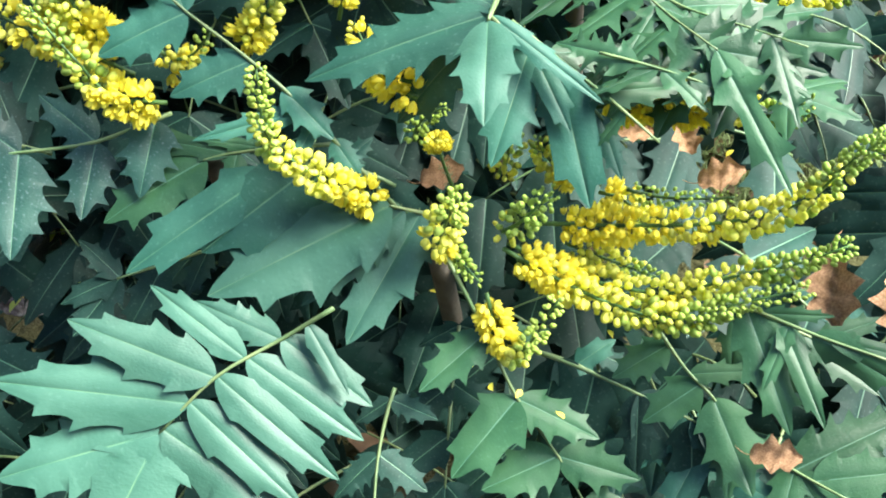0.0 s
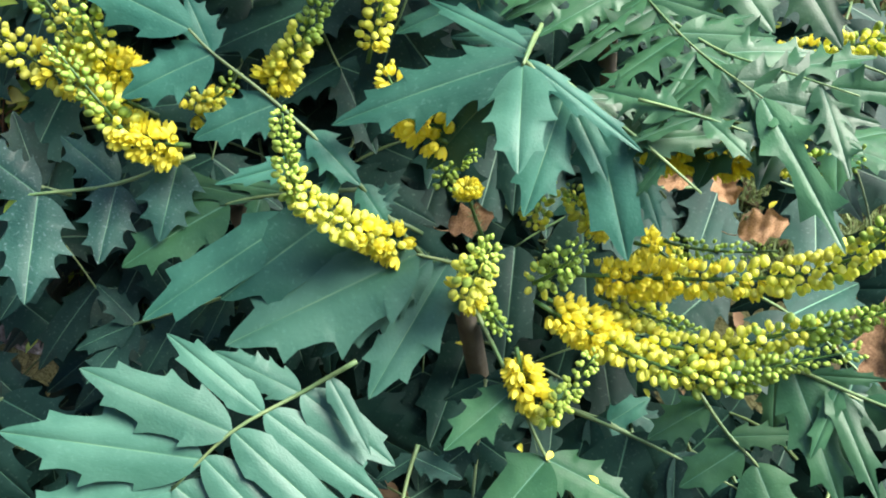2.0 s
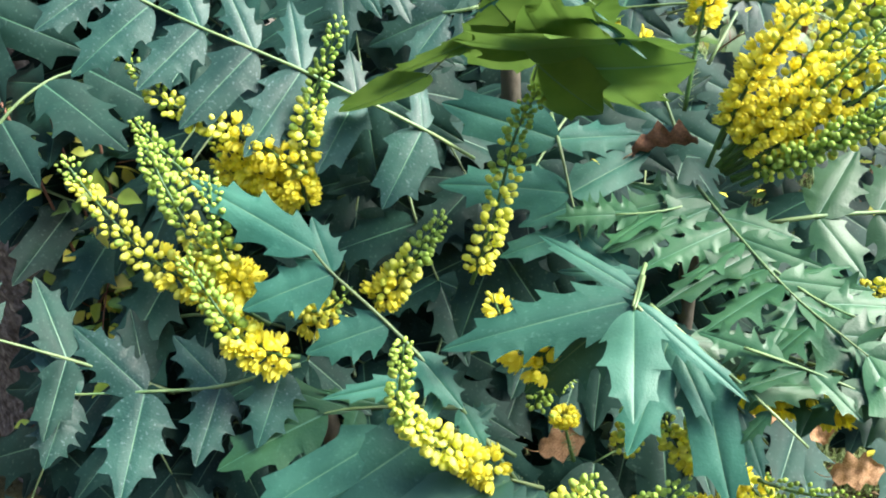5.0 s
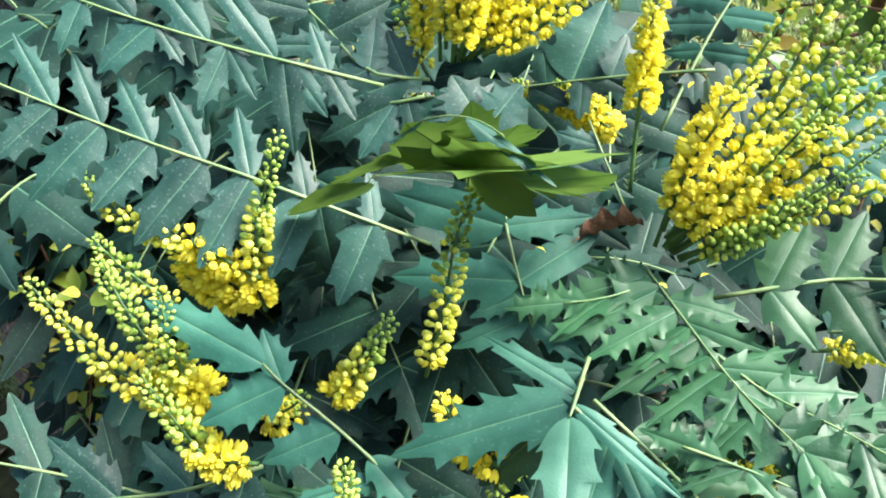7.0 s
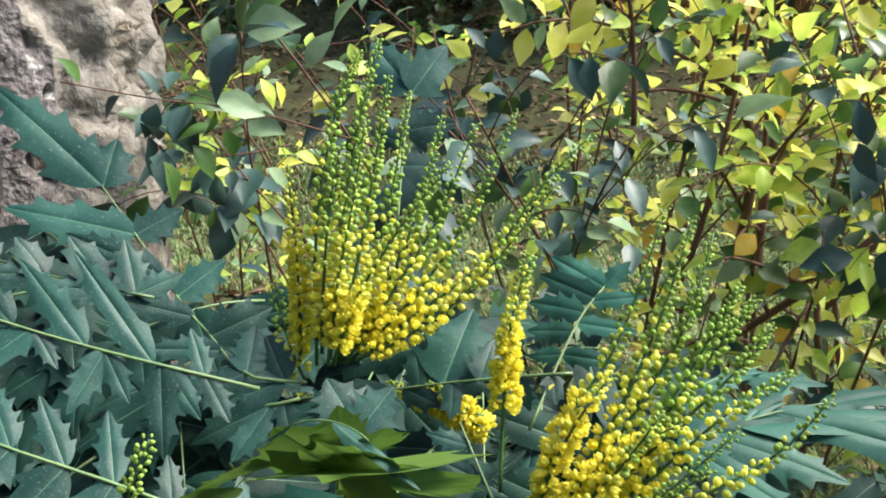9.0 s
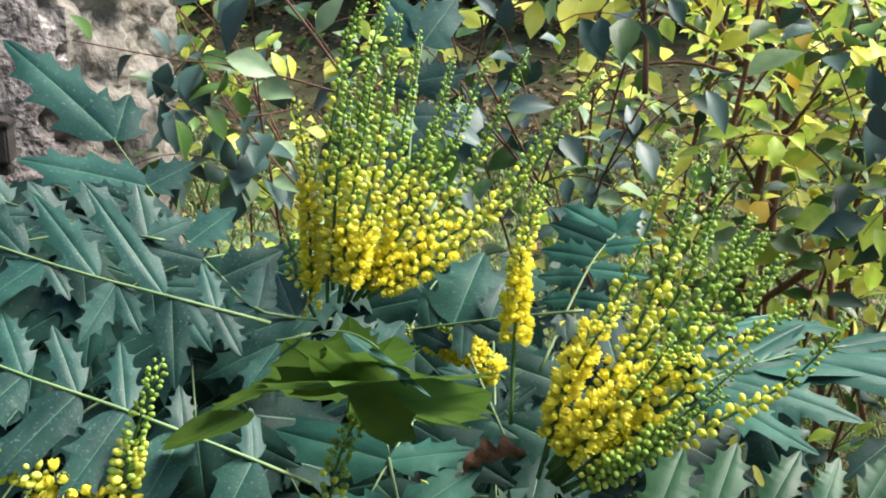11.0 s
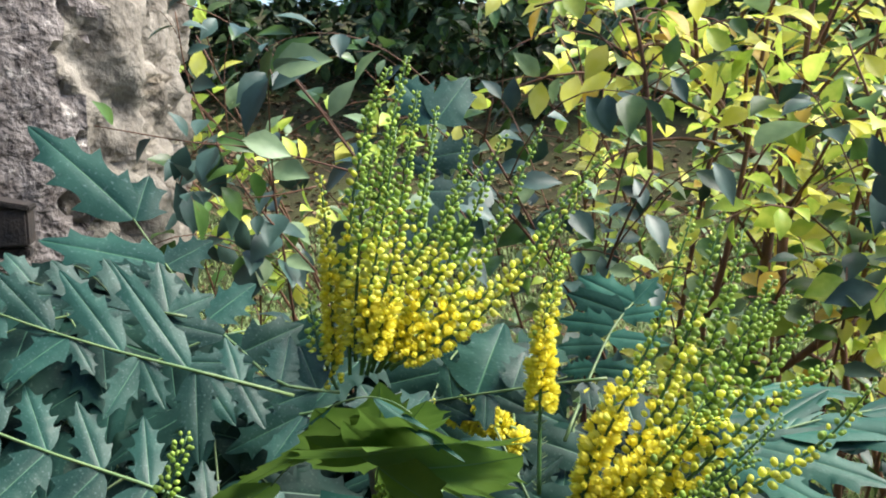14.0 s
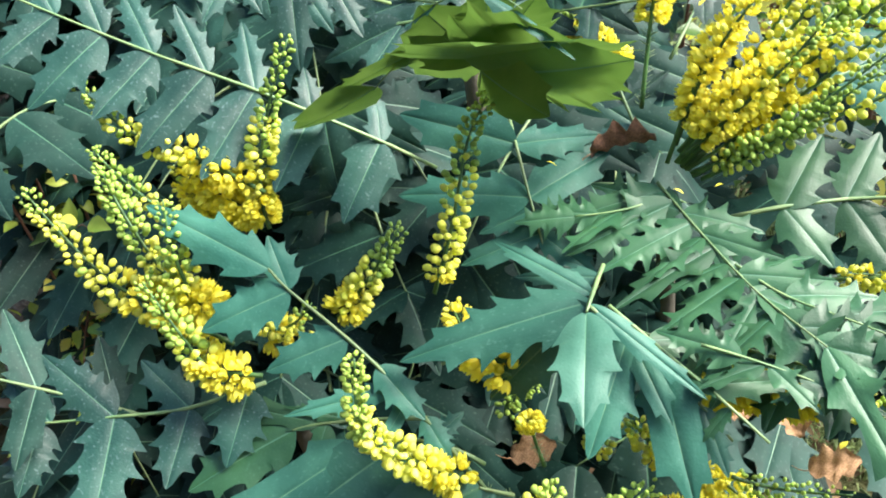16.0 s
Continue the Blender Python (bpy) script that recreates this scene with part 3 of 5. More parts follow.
# ---- leaves deep in the bed, with its shade put into their dark colour ----
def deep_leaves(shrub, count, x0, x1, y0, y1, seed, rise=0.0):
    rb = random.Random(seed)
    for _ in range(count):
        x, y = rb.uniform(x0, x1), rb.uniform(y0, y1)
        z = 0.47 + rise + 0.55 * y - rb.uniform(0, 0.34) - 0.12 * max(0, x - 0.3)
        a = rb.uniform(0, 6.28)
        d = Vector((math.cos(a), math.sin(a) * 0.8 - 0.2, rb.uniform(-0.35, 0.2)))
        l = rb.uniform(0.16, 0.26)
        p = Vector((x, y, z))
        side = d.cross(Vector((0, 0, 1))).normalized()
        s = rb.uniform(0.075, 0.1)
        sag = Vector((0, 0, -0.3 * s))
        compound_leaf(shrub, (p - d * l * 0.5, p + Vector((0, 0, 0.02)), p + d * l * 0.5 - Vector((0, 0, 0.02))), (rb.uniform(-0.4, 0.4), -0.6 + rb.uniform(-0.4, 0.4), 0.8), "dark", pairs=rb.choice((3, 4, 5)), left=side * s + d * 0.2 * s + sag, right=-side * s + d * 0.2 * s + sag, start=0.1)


# ---- unseen walls added behind and left of the camera, closing the place, blocking skylight ----
def light_blocker(name, sx, sy, x, y):
    ob = new(name, box_mesh(name, sx, sy, 3.2, WALL, 0.01))
    ob.matrix_basis = pose(x, y, 1.55)
    return tagged(ob, "unseen plain grey wall, added to block skylight", "wall", kind="structure")


light_blocker("wall_south", 9.0, 0.2, 0.5, -1.7)
light_blocker("wall_west", 0.2, 8.0, -3.2, -0.9)

tree = trunk(-0.816, 1.341, 0.30)
iron_fitting(pose(-0.625, 1.050, 1.206, 0, 0, 20))

r3 = random.Random(17)
for label, mats, seed, count, spots, leaf, twigs in (
    ("thin-stemmed shrub with yellowing autumn leaves", (YELLOW_LEAF, YELLOW_LEAF, LIME_LEAF, YELLOW_LEAF, SHEEN_LEAF, LIME_LEAF, YELLOW_LEAF, LIME_LEAF, ORANGE_LEAF, YELLOW_LEAF, MID_LEAF, MID_LEAF), 3, 14, (0.5, 1.7, 1.75, 2.5), 0.068, 10),
    ("tall thin-stemmed shrub with lime and yellow leaves", (YELLOW_LEAF, YELLOW_LEAF, LIME_LEAF, SHEEN_LEAF, MID_LEAF), 5, 12, (0.0, 1.9, 2.5, 3.3), 0.08, 13),
    ("thin-stemmed shrub with dark oval leaves", (BLUE_LEAF, BLUE_LEAF, MID_LEAF, BLUE_LEAF, SHEEN_LEAF), 7, 9, (-0.45, 0.30, 1.25, 1.6), 0.07, 7),
    ("low thin-stemmed shrub with lime leaves, some coloured pale green for sheen", (LIME_LEAF, YELLOW_LEAF, LIME_LEAF, SHEEN_LEAF, MID_LEAF), 13, 8, (-0.65, 0.0, 1.7, 2.4), 0.06, 8),
    ("thin-stemmed shrub with blue-green oval leaves on red-brown stems", (BLUE_LEAF, BLUE_LEAF, MID_LEAF, LIME_LEAF), 9, 7, (0.5, 1.15, 1.25, 1.55), 0.07, 5),
    # added backdrop that hides the horizon and supplies the dark shade there
    ("added backdrop of dense evergreen shrubs, coloured dark for the shade farther back", (SHADE_LEAF, SHADE_LEAF, MID_LEAF, SHADE_LEAF), 15, 85, (-6.5, 9.5, 9.4, 11.2), 0.2, 14),
):
    stems = []
    for k in range(count):
        x, y = r3.uniform(spots[0], spots[1]), r3.uniform(spots[2], spots[3])
        h = r3.uniform(1.35, 2.0) if seed not in (7, 9, 13, 15) else r3.uniform(1.2, 1.55) * (2.6 if seed == 15 else 1.0)
        stems.append((((x + r3.uniform(-0.1, 0.3), y + r3.uniform(0.1, 0.5), 0.0), (x + r3.uniform(-0.1, 0.1), y + 0.1, h * 0.55), (x + r3.uniform(-0.35, 0.15), y + r3.uniform(-0.15, 0.1), h)), r3.uniform(0.005, 0.013) if seed not in (7, 9, 13) else 0.0045))
    if seed == 3:
        stems += [(((0.445, 1.750, 0.939), (0.485, 1.720, 1.153), (0.528, 1.680, 1.601)), 0.0080), (((0.586, 1.900, 0.802), (0.609, 1.900, 1.172), (0.509, 1.880, 1.338), (0.328, 1.850, 1.635)), 0.0140), (((0.677, 2.000, 0.884), (0.682, 2.000, 1.177), (0.719, 2.000, 1.653)), 0.0130), (((0.810, 1.700, 1.032), (0.695, 1.720, 0.918), (0.543, 1.750, 0.783)), 0.0140), (((0.295, 1.600, 1.249), (0.279, 1.600, 1.433), (0.240, 1.600, 1.583)), 0.0060), (((0.759, 1.800, 0.758), (0.733, 1.780, 1.065), (0.777, 1.750, 1.351)), 0.0080)]
    thin_shrub(stems, mats, label, seed, leaf=leaf, gap=0.045, side=0.5 if seed != 15 else 1.1, twigs=twigs, keep={13: 0.44, 7: 0.5}.get(seed, 0.58))

thin_shrub([(((-0.113, 1.200, 1.246), (-0.297, 1.170, 1.297), (-0.396, 1.140, 1.310), (-0.512, 1.100, 1.333)), 0.0016), (((-0.253, 1.250, 1.243), (-0.348, 1.200, 1.230), (-0.415, 1.160, 1.249)), 0.0014), (((-0.268, 1.300, 1.107), (-0.373, 1.280, 1.241), (-0.437, 1.260, 1.385), (-0.449, 1.240, 1.496)), 0.0018)], (BLUE_LEAF, BLUE_LEAF, MID_LEAF), "thin twigs with dark blue-green oval leaves before the trunk", 23, leaf=0.052, gap=0.05, side=0.12, twigs=2, keep=0.62)
thin_shrub([(((-0.407, 0.688, 0.0), (-0.427, 0.658, 0.45), (-0.437 + 0.03 * (k - 3), 0.638 + 0.02 * k, 0.994 - 0.02 * k)), 0.003) for k in range(6)], (LIME_LEAF, YELLOW_LEAF, LIME_LEAF, MID_LEAF), "small wispy shrub with pale yellow-green leaves beside the trunk", 19, leaf=0.026, gap=0.02, side=0.14, twigs=8, keep=0.9)


# ---- mahonia shrubs: racemes and compound leaves ----

shrub_front = mahonia((0.008, 0.556, -0.030), (-0.022, 0.50, 0.74), "mahonia shrub with arching yellow flower racemes and spiny blue-green leaves")
raceme(shrub_front, ((-0.019, 0.452, 0.817), (-0.070, 0.435, 0.857), (-0.097, 0.420, 0.886), (-0.123, 0.412, 0.922), (-0.123, 0.412, 0.973)), opened=0.3, ripe=0.72, bare=0.2, pitch=0.00095, single=True)
raceme(shrub_front, ((-0.016, 0.420, 0.822), (-0.007, 0.405, 0.865), (0.001, 0.395, 0.895)), opened=0.1, ripe=0.5, pitch=0.0009, size=0.007, spread=0.009, single=True)
raceme(shrub_front, ((-0.017, 0.430, 0.827), (-0.004, 0.420, 0.820), (0.018, 0.400, 0.810)), opened=-0.1, ripe=0.35, size=0.0062, spread=0.007)
raceme(shrub_front, ((0.023, 0.400, 0.799), (0.033, 0.385, 0.772), (0.051, 0.370, 0.773), (0.071, 0.365, 0.837)), opened=0.4, ripe=0.62, pitch=0.0009, single=True)
raceme(shrub_front, ((0.032, 0.430, 0.833), (0.047, 0.420, 0.858), (0.060, 0.420, 0.882)), opened=-0.1, ripe=0.12, size=0.0058, spread=0.009, pitch=0.0008)
raceme(shrub_front, ((0.058, 0.455, 0.820), (0.120, 0.450, 0.827), (0.185, 0.430, 0.854), (0.227, 0.420, 0.885), (0.239, 0.410, 0.927), (0.254, 0.410, 0.948)), opened=0.3, ripe=0.66, pitch=0.00095)
raceme(shrub_front, ((0.033, 0.420, 0.826), (0.063, 0.415, 0.810), (0.104, 0.400, 0.800), (0.147, 0.385, 0.800), (0.172, 0.380, 0.811), (0.191, 0.380, 0.825), (0.234, 0.380, 0.845)), opened=0.2, ripe=0.5, pitch=0.0009, single=True)
raceme(shrub_front, ((0.037, 0.430, 0.822), (0.090, 0.425, 0.796), (0.154, 0.410, 0.799), (0.193, 0.400, 0.832), (0.225, 0.395, 0.851), (0.253, 0.390, 0.877)), opened=0.24, ripe=0.62, pitch=0.001)
raceme(shrub_front, ((0.081, 0.450, 0.806), (0.117, 0.450, 0.790), (0.152, 0.440, 0.785)), opened=0.0, ripe=0.7, size=0.0065)
raceme(shrub_front, ((0.125, 0.480, 0.837), (0.159, 0.475, 0.835), (0.198, 0.460, 0.852)), opened=-0.3, ripe=-0.1, size=0.0042, spread=0.006, pitch=0.0012)
raceme(shrub_front, ((0.092, 0.500, 0.896), (0.129, 0.490, 0.910), (0.166, 0.480, 0.915), (0.196, 0.470, 0.924)), opened=0.8, ripe=1.0, pitch=0.0011, size=0.0085)
raceme(shrub_front, ((0.179, 0.470, 0.921), (0.207, 0.465, 0.921), (0.228, 0.460, 0.935)), opened=-0.1, ripe=0.3, size=0.0062, spread=0.008)
raceme(shrub_front, ((0.087, 0.500, 0.837), (0.079, 0.495, 0.873), (0.077, 0.490, 0.917)), opened=-0.1, ripe=0.35, size=0.0062, spread=0.008)
raceme(shrub_front, ((0.093, 0.500, 0.826), (0.069, 0.500, 0.842), (0.055, 0.500, 0.863)), opened=0.3, ripe=0.8, size=0.007)
raceme(shrub_front, ((0.108, 0.500, 0.815), (0.130, 0.490, 0.814), (0.144, 0.480, 0.800)), opened=0.4, ripe=0.9, size=0.007)
raceme(shrub_front, ((0.027, 0.500, 0.827), (0.034, 0.500, 0.856), (0.027, 0.500, 0.892)), opened=0.0, ripe=0.4, size=0.006)
raceme(shrub_front, ((-0.038, 0.500, 0.857), (-0.033, 0.500, 0.876), (-0.014, 0.500, 0.890)), opened=-0.1, ripe=0.0, size=0.0045, spread=0.006)
raceme(shrub_front, ((-0.007, 0.470, 0.839), (-0.014, 0.470, 0.861), (-0.019, 0.470, 0.881)), opened=1.0, ripe=1.1, bare=0.8, size=0.008, single=True)
compound_leaf(shrub_front, ((-0.077, 0.345, 0.837), (-0.112, 0.335, 0.814), (-0.150, 0.305, 0.808), (-0.183, 0.275, 0.785)), (0.204, -0.443, 0.873), "broad", leaflets=((1.00, -0.277, 0.235, 0.787, 0.96), (1.00, -0.208, 0.204, 0.755, 1.45), (0.98, -0.086, 0.238, 0.744, 0.71), (0.83, -0.287, 0.282, 0.822, 0.65), (0.67, -0.246, 0.321, 0.839, 0.75), (0.52, -0.201, 0.352, 0.843, 0.57), (0.34, -0.171, 0.348, 0.834, 0.69), (0.82, -0.087, 0.245, 0.757, 0.55), (0.66, -0.065, 0.261, 0.766, 0.60), (0.51, -0.052, 0.286, 0.775, 0.60), (0.33, -0.048, 0.307, 0.785, 0.81), (0.17, -0.063, 0.304, 0.799, 0.58),), twist=0.04, thick=0.0016)
compound_leaf(shrub_front, ((-0.027, 0.445, 0.833), (-0.050, 0.435, 0.848)), (0.067, -0.537, 0.841), "broad", leaflets=((1.00, -0.173, 0.369, 0.815, 1.02), (0.08, -0.075, 0.358, 0.783, 0.83), (0.59, -0.109, 0.374, 0.805, 0.58),), twist=0.08)
compound_leaf(shrub_front, ((-0.049, 0.460, 0.845), (-0.105, 0.455, 0.867), (-0.157, 0.440, 0.854)), (0.145, -0.548, 0.824), "blue", leaflets=((0.50, -0.180, 0.391, 0.837, 1.14), (1.00, -0.187, 0.406, 0.837, 0.94), (0.81, -0.230, 0.373, 0.830, 0.74), (0.35, -0.067, 0.481, 0.875, 1.04),), twist=0.12)
compound_leaf(shrub_front, ((-0.092, 0.475, 0.870), (-0.157, 0.465, 0.867), (-0.189, 0.455, 0.864)), (0.193, -0.558, 0.807), "green", leaflets=((0.95, -0.255, 0.408, 0.847, 1.08), (0.64, -0.250, 0.460, 0.884, 0.43), (0.35, -0.197, 0.464, 0.878, 0.40), (0.59, -0.170, 0.435, 0.847, 1.02),), twist=0.12)
compound_leaf(shrub_front, ((-0.210, 0.470, 0.894), (-0.266, 0.455, 0.876), (-0.316, 0.440, 0.875), (-0.377, 0.430, 0.869)), (0.339, -0.510, 0.791), "slate", leaflets=((0.67, -0.311, 0.376, 0.831, 1.19), (0.67, -0.377, 0.459, 0.913, 0.89), (0.33, -0.268, 0.406, 0.845, 1.18), (0.33, -0.306, 0.472, 0.904, 1.03), (0.97, -0.370, 0.387, 0.841, 1.22), (0.93, -0.403, 0.449, 0.898, 0.99), (0.07, -0.226, 0.419, 0.860, 1.31),), twist=0.12)
compound_leaf(shrub_front, ((-0.007, 0.410, 0.824), (0.024, 0.385, 0.772), (0.051, 0.360, 0.727), (0.085, 0.335, 0.691), (0.110, 0.310, 0.660)), (-0.040, -0.408, 0.912), "green", leaflets=((0.50, 0.004, 0.306, 0.701, 1.30), (0.50, 0.113, 0.336, 0.719, 0.99), (0.75, 0.028, 0.310, 0.677, 1.30), (0.75, 0.147, 0.322, 0.687, 1.11), (0.97, 0.077, 0.274, 0.645, 1.30), (0.97, 0.165, 0.299, 0.659, 1.17), (0.25, -0.022, 0.344, 0.751, 1.06), (0.27, 0.072, 0.391, 0.773, 0.80),), twist=0.12, thick=0.0017)
compound_leaf(shrub_front, ((0.058, 0.420, 0.713), (0.100, 0.410, 0.708), (0.148, 0.400, 0.685), (0.205, 0.385, 0.665)), (-0.113, -0.415, 0.903), "blue", leaflets=((0.67, 0.132, 0.323, 0.647, 1.22), (0.67, 0.189, 0.359, 0.670, 1.19), (0.98, 0.192, 0.320, 0.634, 1.17), (0.98, 0.248, 0.368, 0.663, 1.05), (0.33, 0.085, 0.359, 0.683, 1.15), (0.33, 0.131, 0.429, 0.721, 1.04), (0.83, 0.162, 0.332, 0.645, 1.03),), twist=0.12)
compound_leaf(shrub_front, ((0.155, 0.400, 0.766), (0.177, 0.385, 0.743), (0.198, 0.370, 0.730), (0.218, 0.360, 0.705)), (-0.192, -0.432, 0.882), "green", leaflets=((0.50, 0.146, 0.354, 0.716, 1.17), (0.10, 0.121, 0.376, 0.740, 1.11), (0.67, 0.223, 0.305, 0.704, 1.05), (0.38, 0.227, 0.383, 0.751, 0.72), (0.89, 0.210, 0.308, 0.687, 0.78),), twist=0.12)
compound_leaf(shrub_front, ((0.229, 0.340, 0.715), (0.254, 0.325, 0.710), (0.283, 0.300, 0.718)), (-0.264, -0.361, 0.894), "green", leaflets=((0.50, 0.339, 0.358, 0.749, 0.79), (0.50, 0.239, 0.283, 0.689, 1.16), (0.53, 0.280, 0.278, 0.699, 1.18), (0.70, 0.337, 0.319, 0.734, 0.90), (0.50, 0.216, 0.356, 0.711, 0.79),), twist=0.1)
compound_leaf(shrub_front, ((0.174, 0.400, 0.815), (0.206, 0.385, 0.816), (0.244, 0.360, 0.821), (0.285, 0.340, 0.824)), (-0.262, -0.468, 0.844), "green", leaflets=((0.30, 0.229, 0.309, 0.781, 0.78), (0.49, 0.247, 0.309, 0.790, 0.55), (0.64, 0.297, 0.321, 0.815, 0.66), (0.72, 0.307, 0.338, 0.829, 0.59), (0.39, 0.257, 0.374, 0.826, 0.53), (0.53, 0.210, 0.334, 0.793, 0.64),), twist=0.25)
compound_leaf(shrub_front, ((0.197, 0.470, 0.736), (0.254, 0.460, 0.724), (0.313, 0.440, 0.710)), (-0.233, -0.453, 0.860), "green", leaflets=((0.50, 0.288, 0.392, 0.697, 0.92), (0.78, 0.340, 0.401, 0.705, 0.80), (0.29, 0.224, 0.416, 0.702, 0.89), (0.88, 0.350, 0.459, 0.734, 0.76),), twist=0.2)
# inner "dark" leaves carry the bed's shade in their colour
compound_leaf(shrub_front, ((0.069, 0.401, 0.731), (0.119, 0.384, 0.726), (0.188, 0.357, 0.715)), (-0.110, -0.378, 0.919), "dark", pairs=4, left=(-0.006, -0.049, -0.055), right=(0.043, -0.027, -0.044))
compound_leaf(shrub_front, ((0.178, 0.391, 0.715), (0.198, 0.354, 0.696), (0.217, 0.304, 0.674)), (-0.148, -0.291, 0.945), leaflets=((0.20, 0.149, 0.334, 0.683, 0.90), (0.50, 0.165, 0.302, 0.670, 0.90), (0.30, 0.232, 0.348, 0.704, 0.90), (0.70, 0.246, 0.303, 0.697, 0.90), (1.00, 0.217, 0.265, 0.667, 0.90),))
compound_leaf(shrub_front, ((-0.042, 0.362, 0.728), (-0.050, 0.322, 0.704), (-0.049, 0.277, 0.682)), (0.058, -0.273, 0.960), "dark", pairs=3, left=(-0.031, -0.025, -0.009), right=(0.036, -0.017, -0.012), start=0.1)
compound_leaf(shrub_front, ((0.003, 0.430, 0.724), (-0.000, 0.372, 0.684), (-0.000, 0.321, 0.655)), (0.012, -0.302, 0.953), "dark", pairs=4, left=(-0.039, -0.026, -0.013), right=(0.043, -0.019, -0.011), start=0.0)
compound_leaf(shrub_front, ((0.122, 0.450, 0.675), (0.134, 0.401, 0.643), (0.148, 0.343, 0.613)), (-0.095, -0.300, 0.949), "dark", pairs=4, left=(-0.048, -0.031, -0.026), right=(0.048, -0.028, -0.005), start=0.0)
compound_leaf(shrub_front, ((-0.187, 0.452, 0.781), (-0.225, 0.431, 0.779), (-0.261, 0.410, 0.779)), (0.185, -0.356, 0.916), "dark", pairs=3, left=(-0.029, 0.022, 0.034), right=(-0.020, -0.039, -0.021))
compound_leaf(shrub_front, ((-0.045, 0.440, 0.840), (-0.109, 0.458, 0.912), (-0.148, 0.470, 0.944), (-0.186, 0.480, 0.970), (-0.200, 0.483, 0.985)), (0.176, -0.600, 0.780), "blue", leaflets=((1.00, -0.292, 0.502, 1.020, 0.65), (0.76, -0.208, 0.508, 0.996, 1.19), (0.75, -0.240, 0.447, 0.957, 1.09), (0.48, -0.195, 0.441, 0.932, 1.09), (0.25, -0.181, 0.427, 0.905, 0.40), (0.33, -0.087, 0.441, 0.901, 1.04), (0.17, -0.068, 0.434, 0.872, 1.05), (0.22, -0.116, 0.427, 0.885, 0.77),), twist=0.08)
compound_leaf(shrub_front, ((0.020, 0.500, 0.985), (0.016, 0.475, 0.987), (0.013, 0.462, 0.984)), (-0.104, -0.777, 0.621), "broad", leaflets=((1.00, 0.014, 0.385, 0.964, 0.92),), twist=0.03)
compound_leaf(shrub_front, ((0.024, 0.530, 0.976), (0.017, 0.493, 0.977), (0.014, 0.478, 0.975)), (-0.020, -0.552, 0.833), "blue", leaflets=((0.69, -0.106, 0.447, 0.949, 0.60), (0.50, -0.051, 0.524, 0.996, 0.50), (0.81, -0.054, 0.470, 0.894, 0.80), (0.78, 0.090, 0.436, 0.948, 0.35), (0.18, -0.036, 0.512, 0.974, 0.59),), twist=0.06)
compound_leaf(shrub_front, ((0.015, 0.480, 0.976), (0.045, 0.475, 0.953), (0.083, 0.460, 0.927), (0.112, 0.450, 0.900)), (-0.104, -0.621, 0.777), "blue", leaflets=((0.29, 0.021, 0.416, 0.905, 0.89), (0.49, 0.086, 0.400, 0.889, 0.96), (0.75, 0.108, 0.423, 0.895, 0.78), (0.33, 0.071, 0.434, 0.924, 0.77),), twist=0.1)
compound_leaf(shrub_front, ((0.063, 0.620, 0.996), (0.096, 0.570, 0.979), (0.126, 0.520, 0.969), (0.160, 0.470, 0.966)), (-0.050, -0.340, 0.939), "spiky", leaflets=((0.05, 0.001, 0.591, 0.982, 0.96), (0.12, -0.001, 0.556, 0.968, 0.70), (0.17, 0.012, 0.626, 0.994, 0.88), (0.24, 0.022, 0.543, 0.965, 0.73), (0.32, 0.046, 0.528, 0.961, 0.59), (0.39, 0.033, 0.513, 0.956, 0.63), (0.48, 0.062, 0.523, 0.962, 0.80), (0.57, 0.060, 0.491, 0.952, 0.85), (0.68, 0.105, 0.480, 0.954, 0.69), (0.78, 0.079, 0.449, 0.945, 0.65), (0.18, 0.139, 0.581, 0.985, 0.93), (0.30, 0.149, 0.554, 0.976, 0.90), (0.37, 0.119, 0.527, 0.965, 0.79), (0.55, 0.179, 0.534, 0.974, 0.86), (0.67, 0.194, 0.483, 0.959, 0.96), (0.78, 0.187, 0.431, 0.944, 0.91), (0.88, 0.223, 0.490, 0.971, 0.88), (0.95, 0.218, 0.439, 0.956, 0.94), (1.00, 0.230, 0.456, 0.965, 0.92), (1.00, 0.197, 0.373, 0.933, 0.50),), twist=0.28, thick=0.0011)
compound_leaf(shrub_front, ((0.115, 0.550, 0.971), (0.144, 0.520, 0.968), (0.180, 0.490, 0.972), (0.211, 0.460, 0.977)), (-0.100, -0.338, 0.936), "spiky", leaflets=((0.07, 0.167, 0.557, 0.980, 0.85), (0.23, 0.102, 0.501, 0.955, 0.68), (0.37, 0.127, 0.476, 0.951, 0.51), (0.33, 0.205, 0.523, 0.975, 0.90), (0.51, 0.154, 0.455, 0.951, 0.58), (0.58, 0.233, 0.505, 0.980, 0.84), (0.64, 0.183, 0.439, 0.953, 0.66), (0.81, 0.205, 0.415, 0.953, 0.63), (0.86, 0.248, 0.465, 0.977, 0.91),), twist=0.3, thick=0.0011)
compound_leaf(shrub_front, ((0.065, 0.610, 0.989), (0.040, 0.590, 0.988), (0.003, 0.580, 0.985)), (-0.020, -0.340, 0.940), "spiky", leaflets=((0.27, 0.024, 0.574, 0.979, 0.75), (0.57, -0.007, 0.553, 0.974, 0.78), (0.80, -0.030, 0.584, 0.986, 1.03), (0.42, 0.035, 0.615, 0.996, 0.60), (1.00, -0.041, 0.572, 0.982, 1.01),), twist=0.28, thick=0.0011)
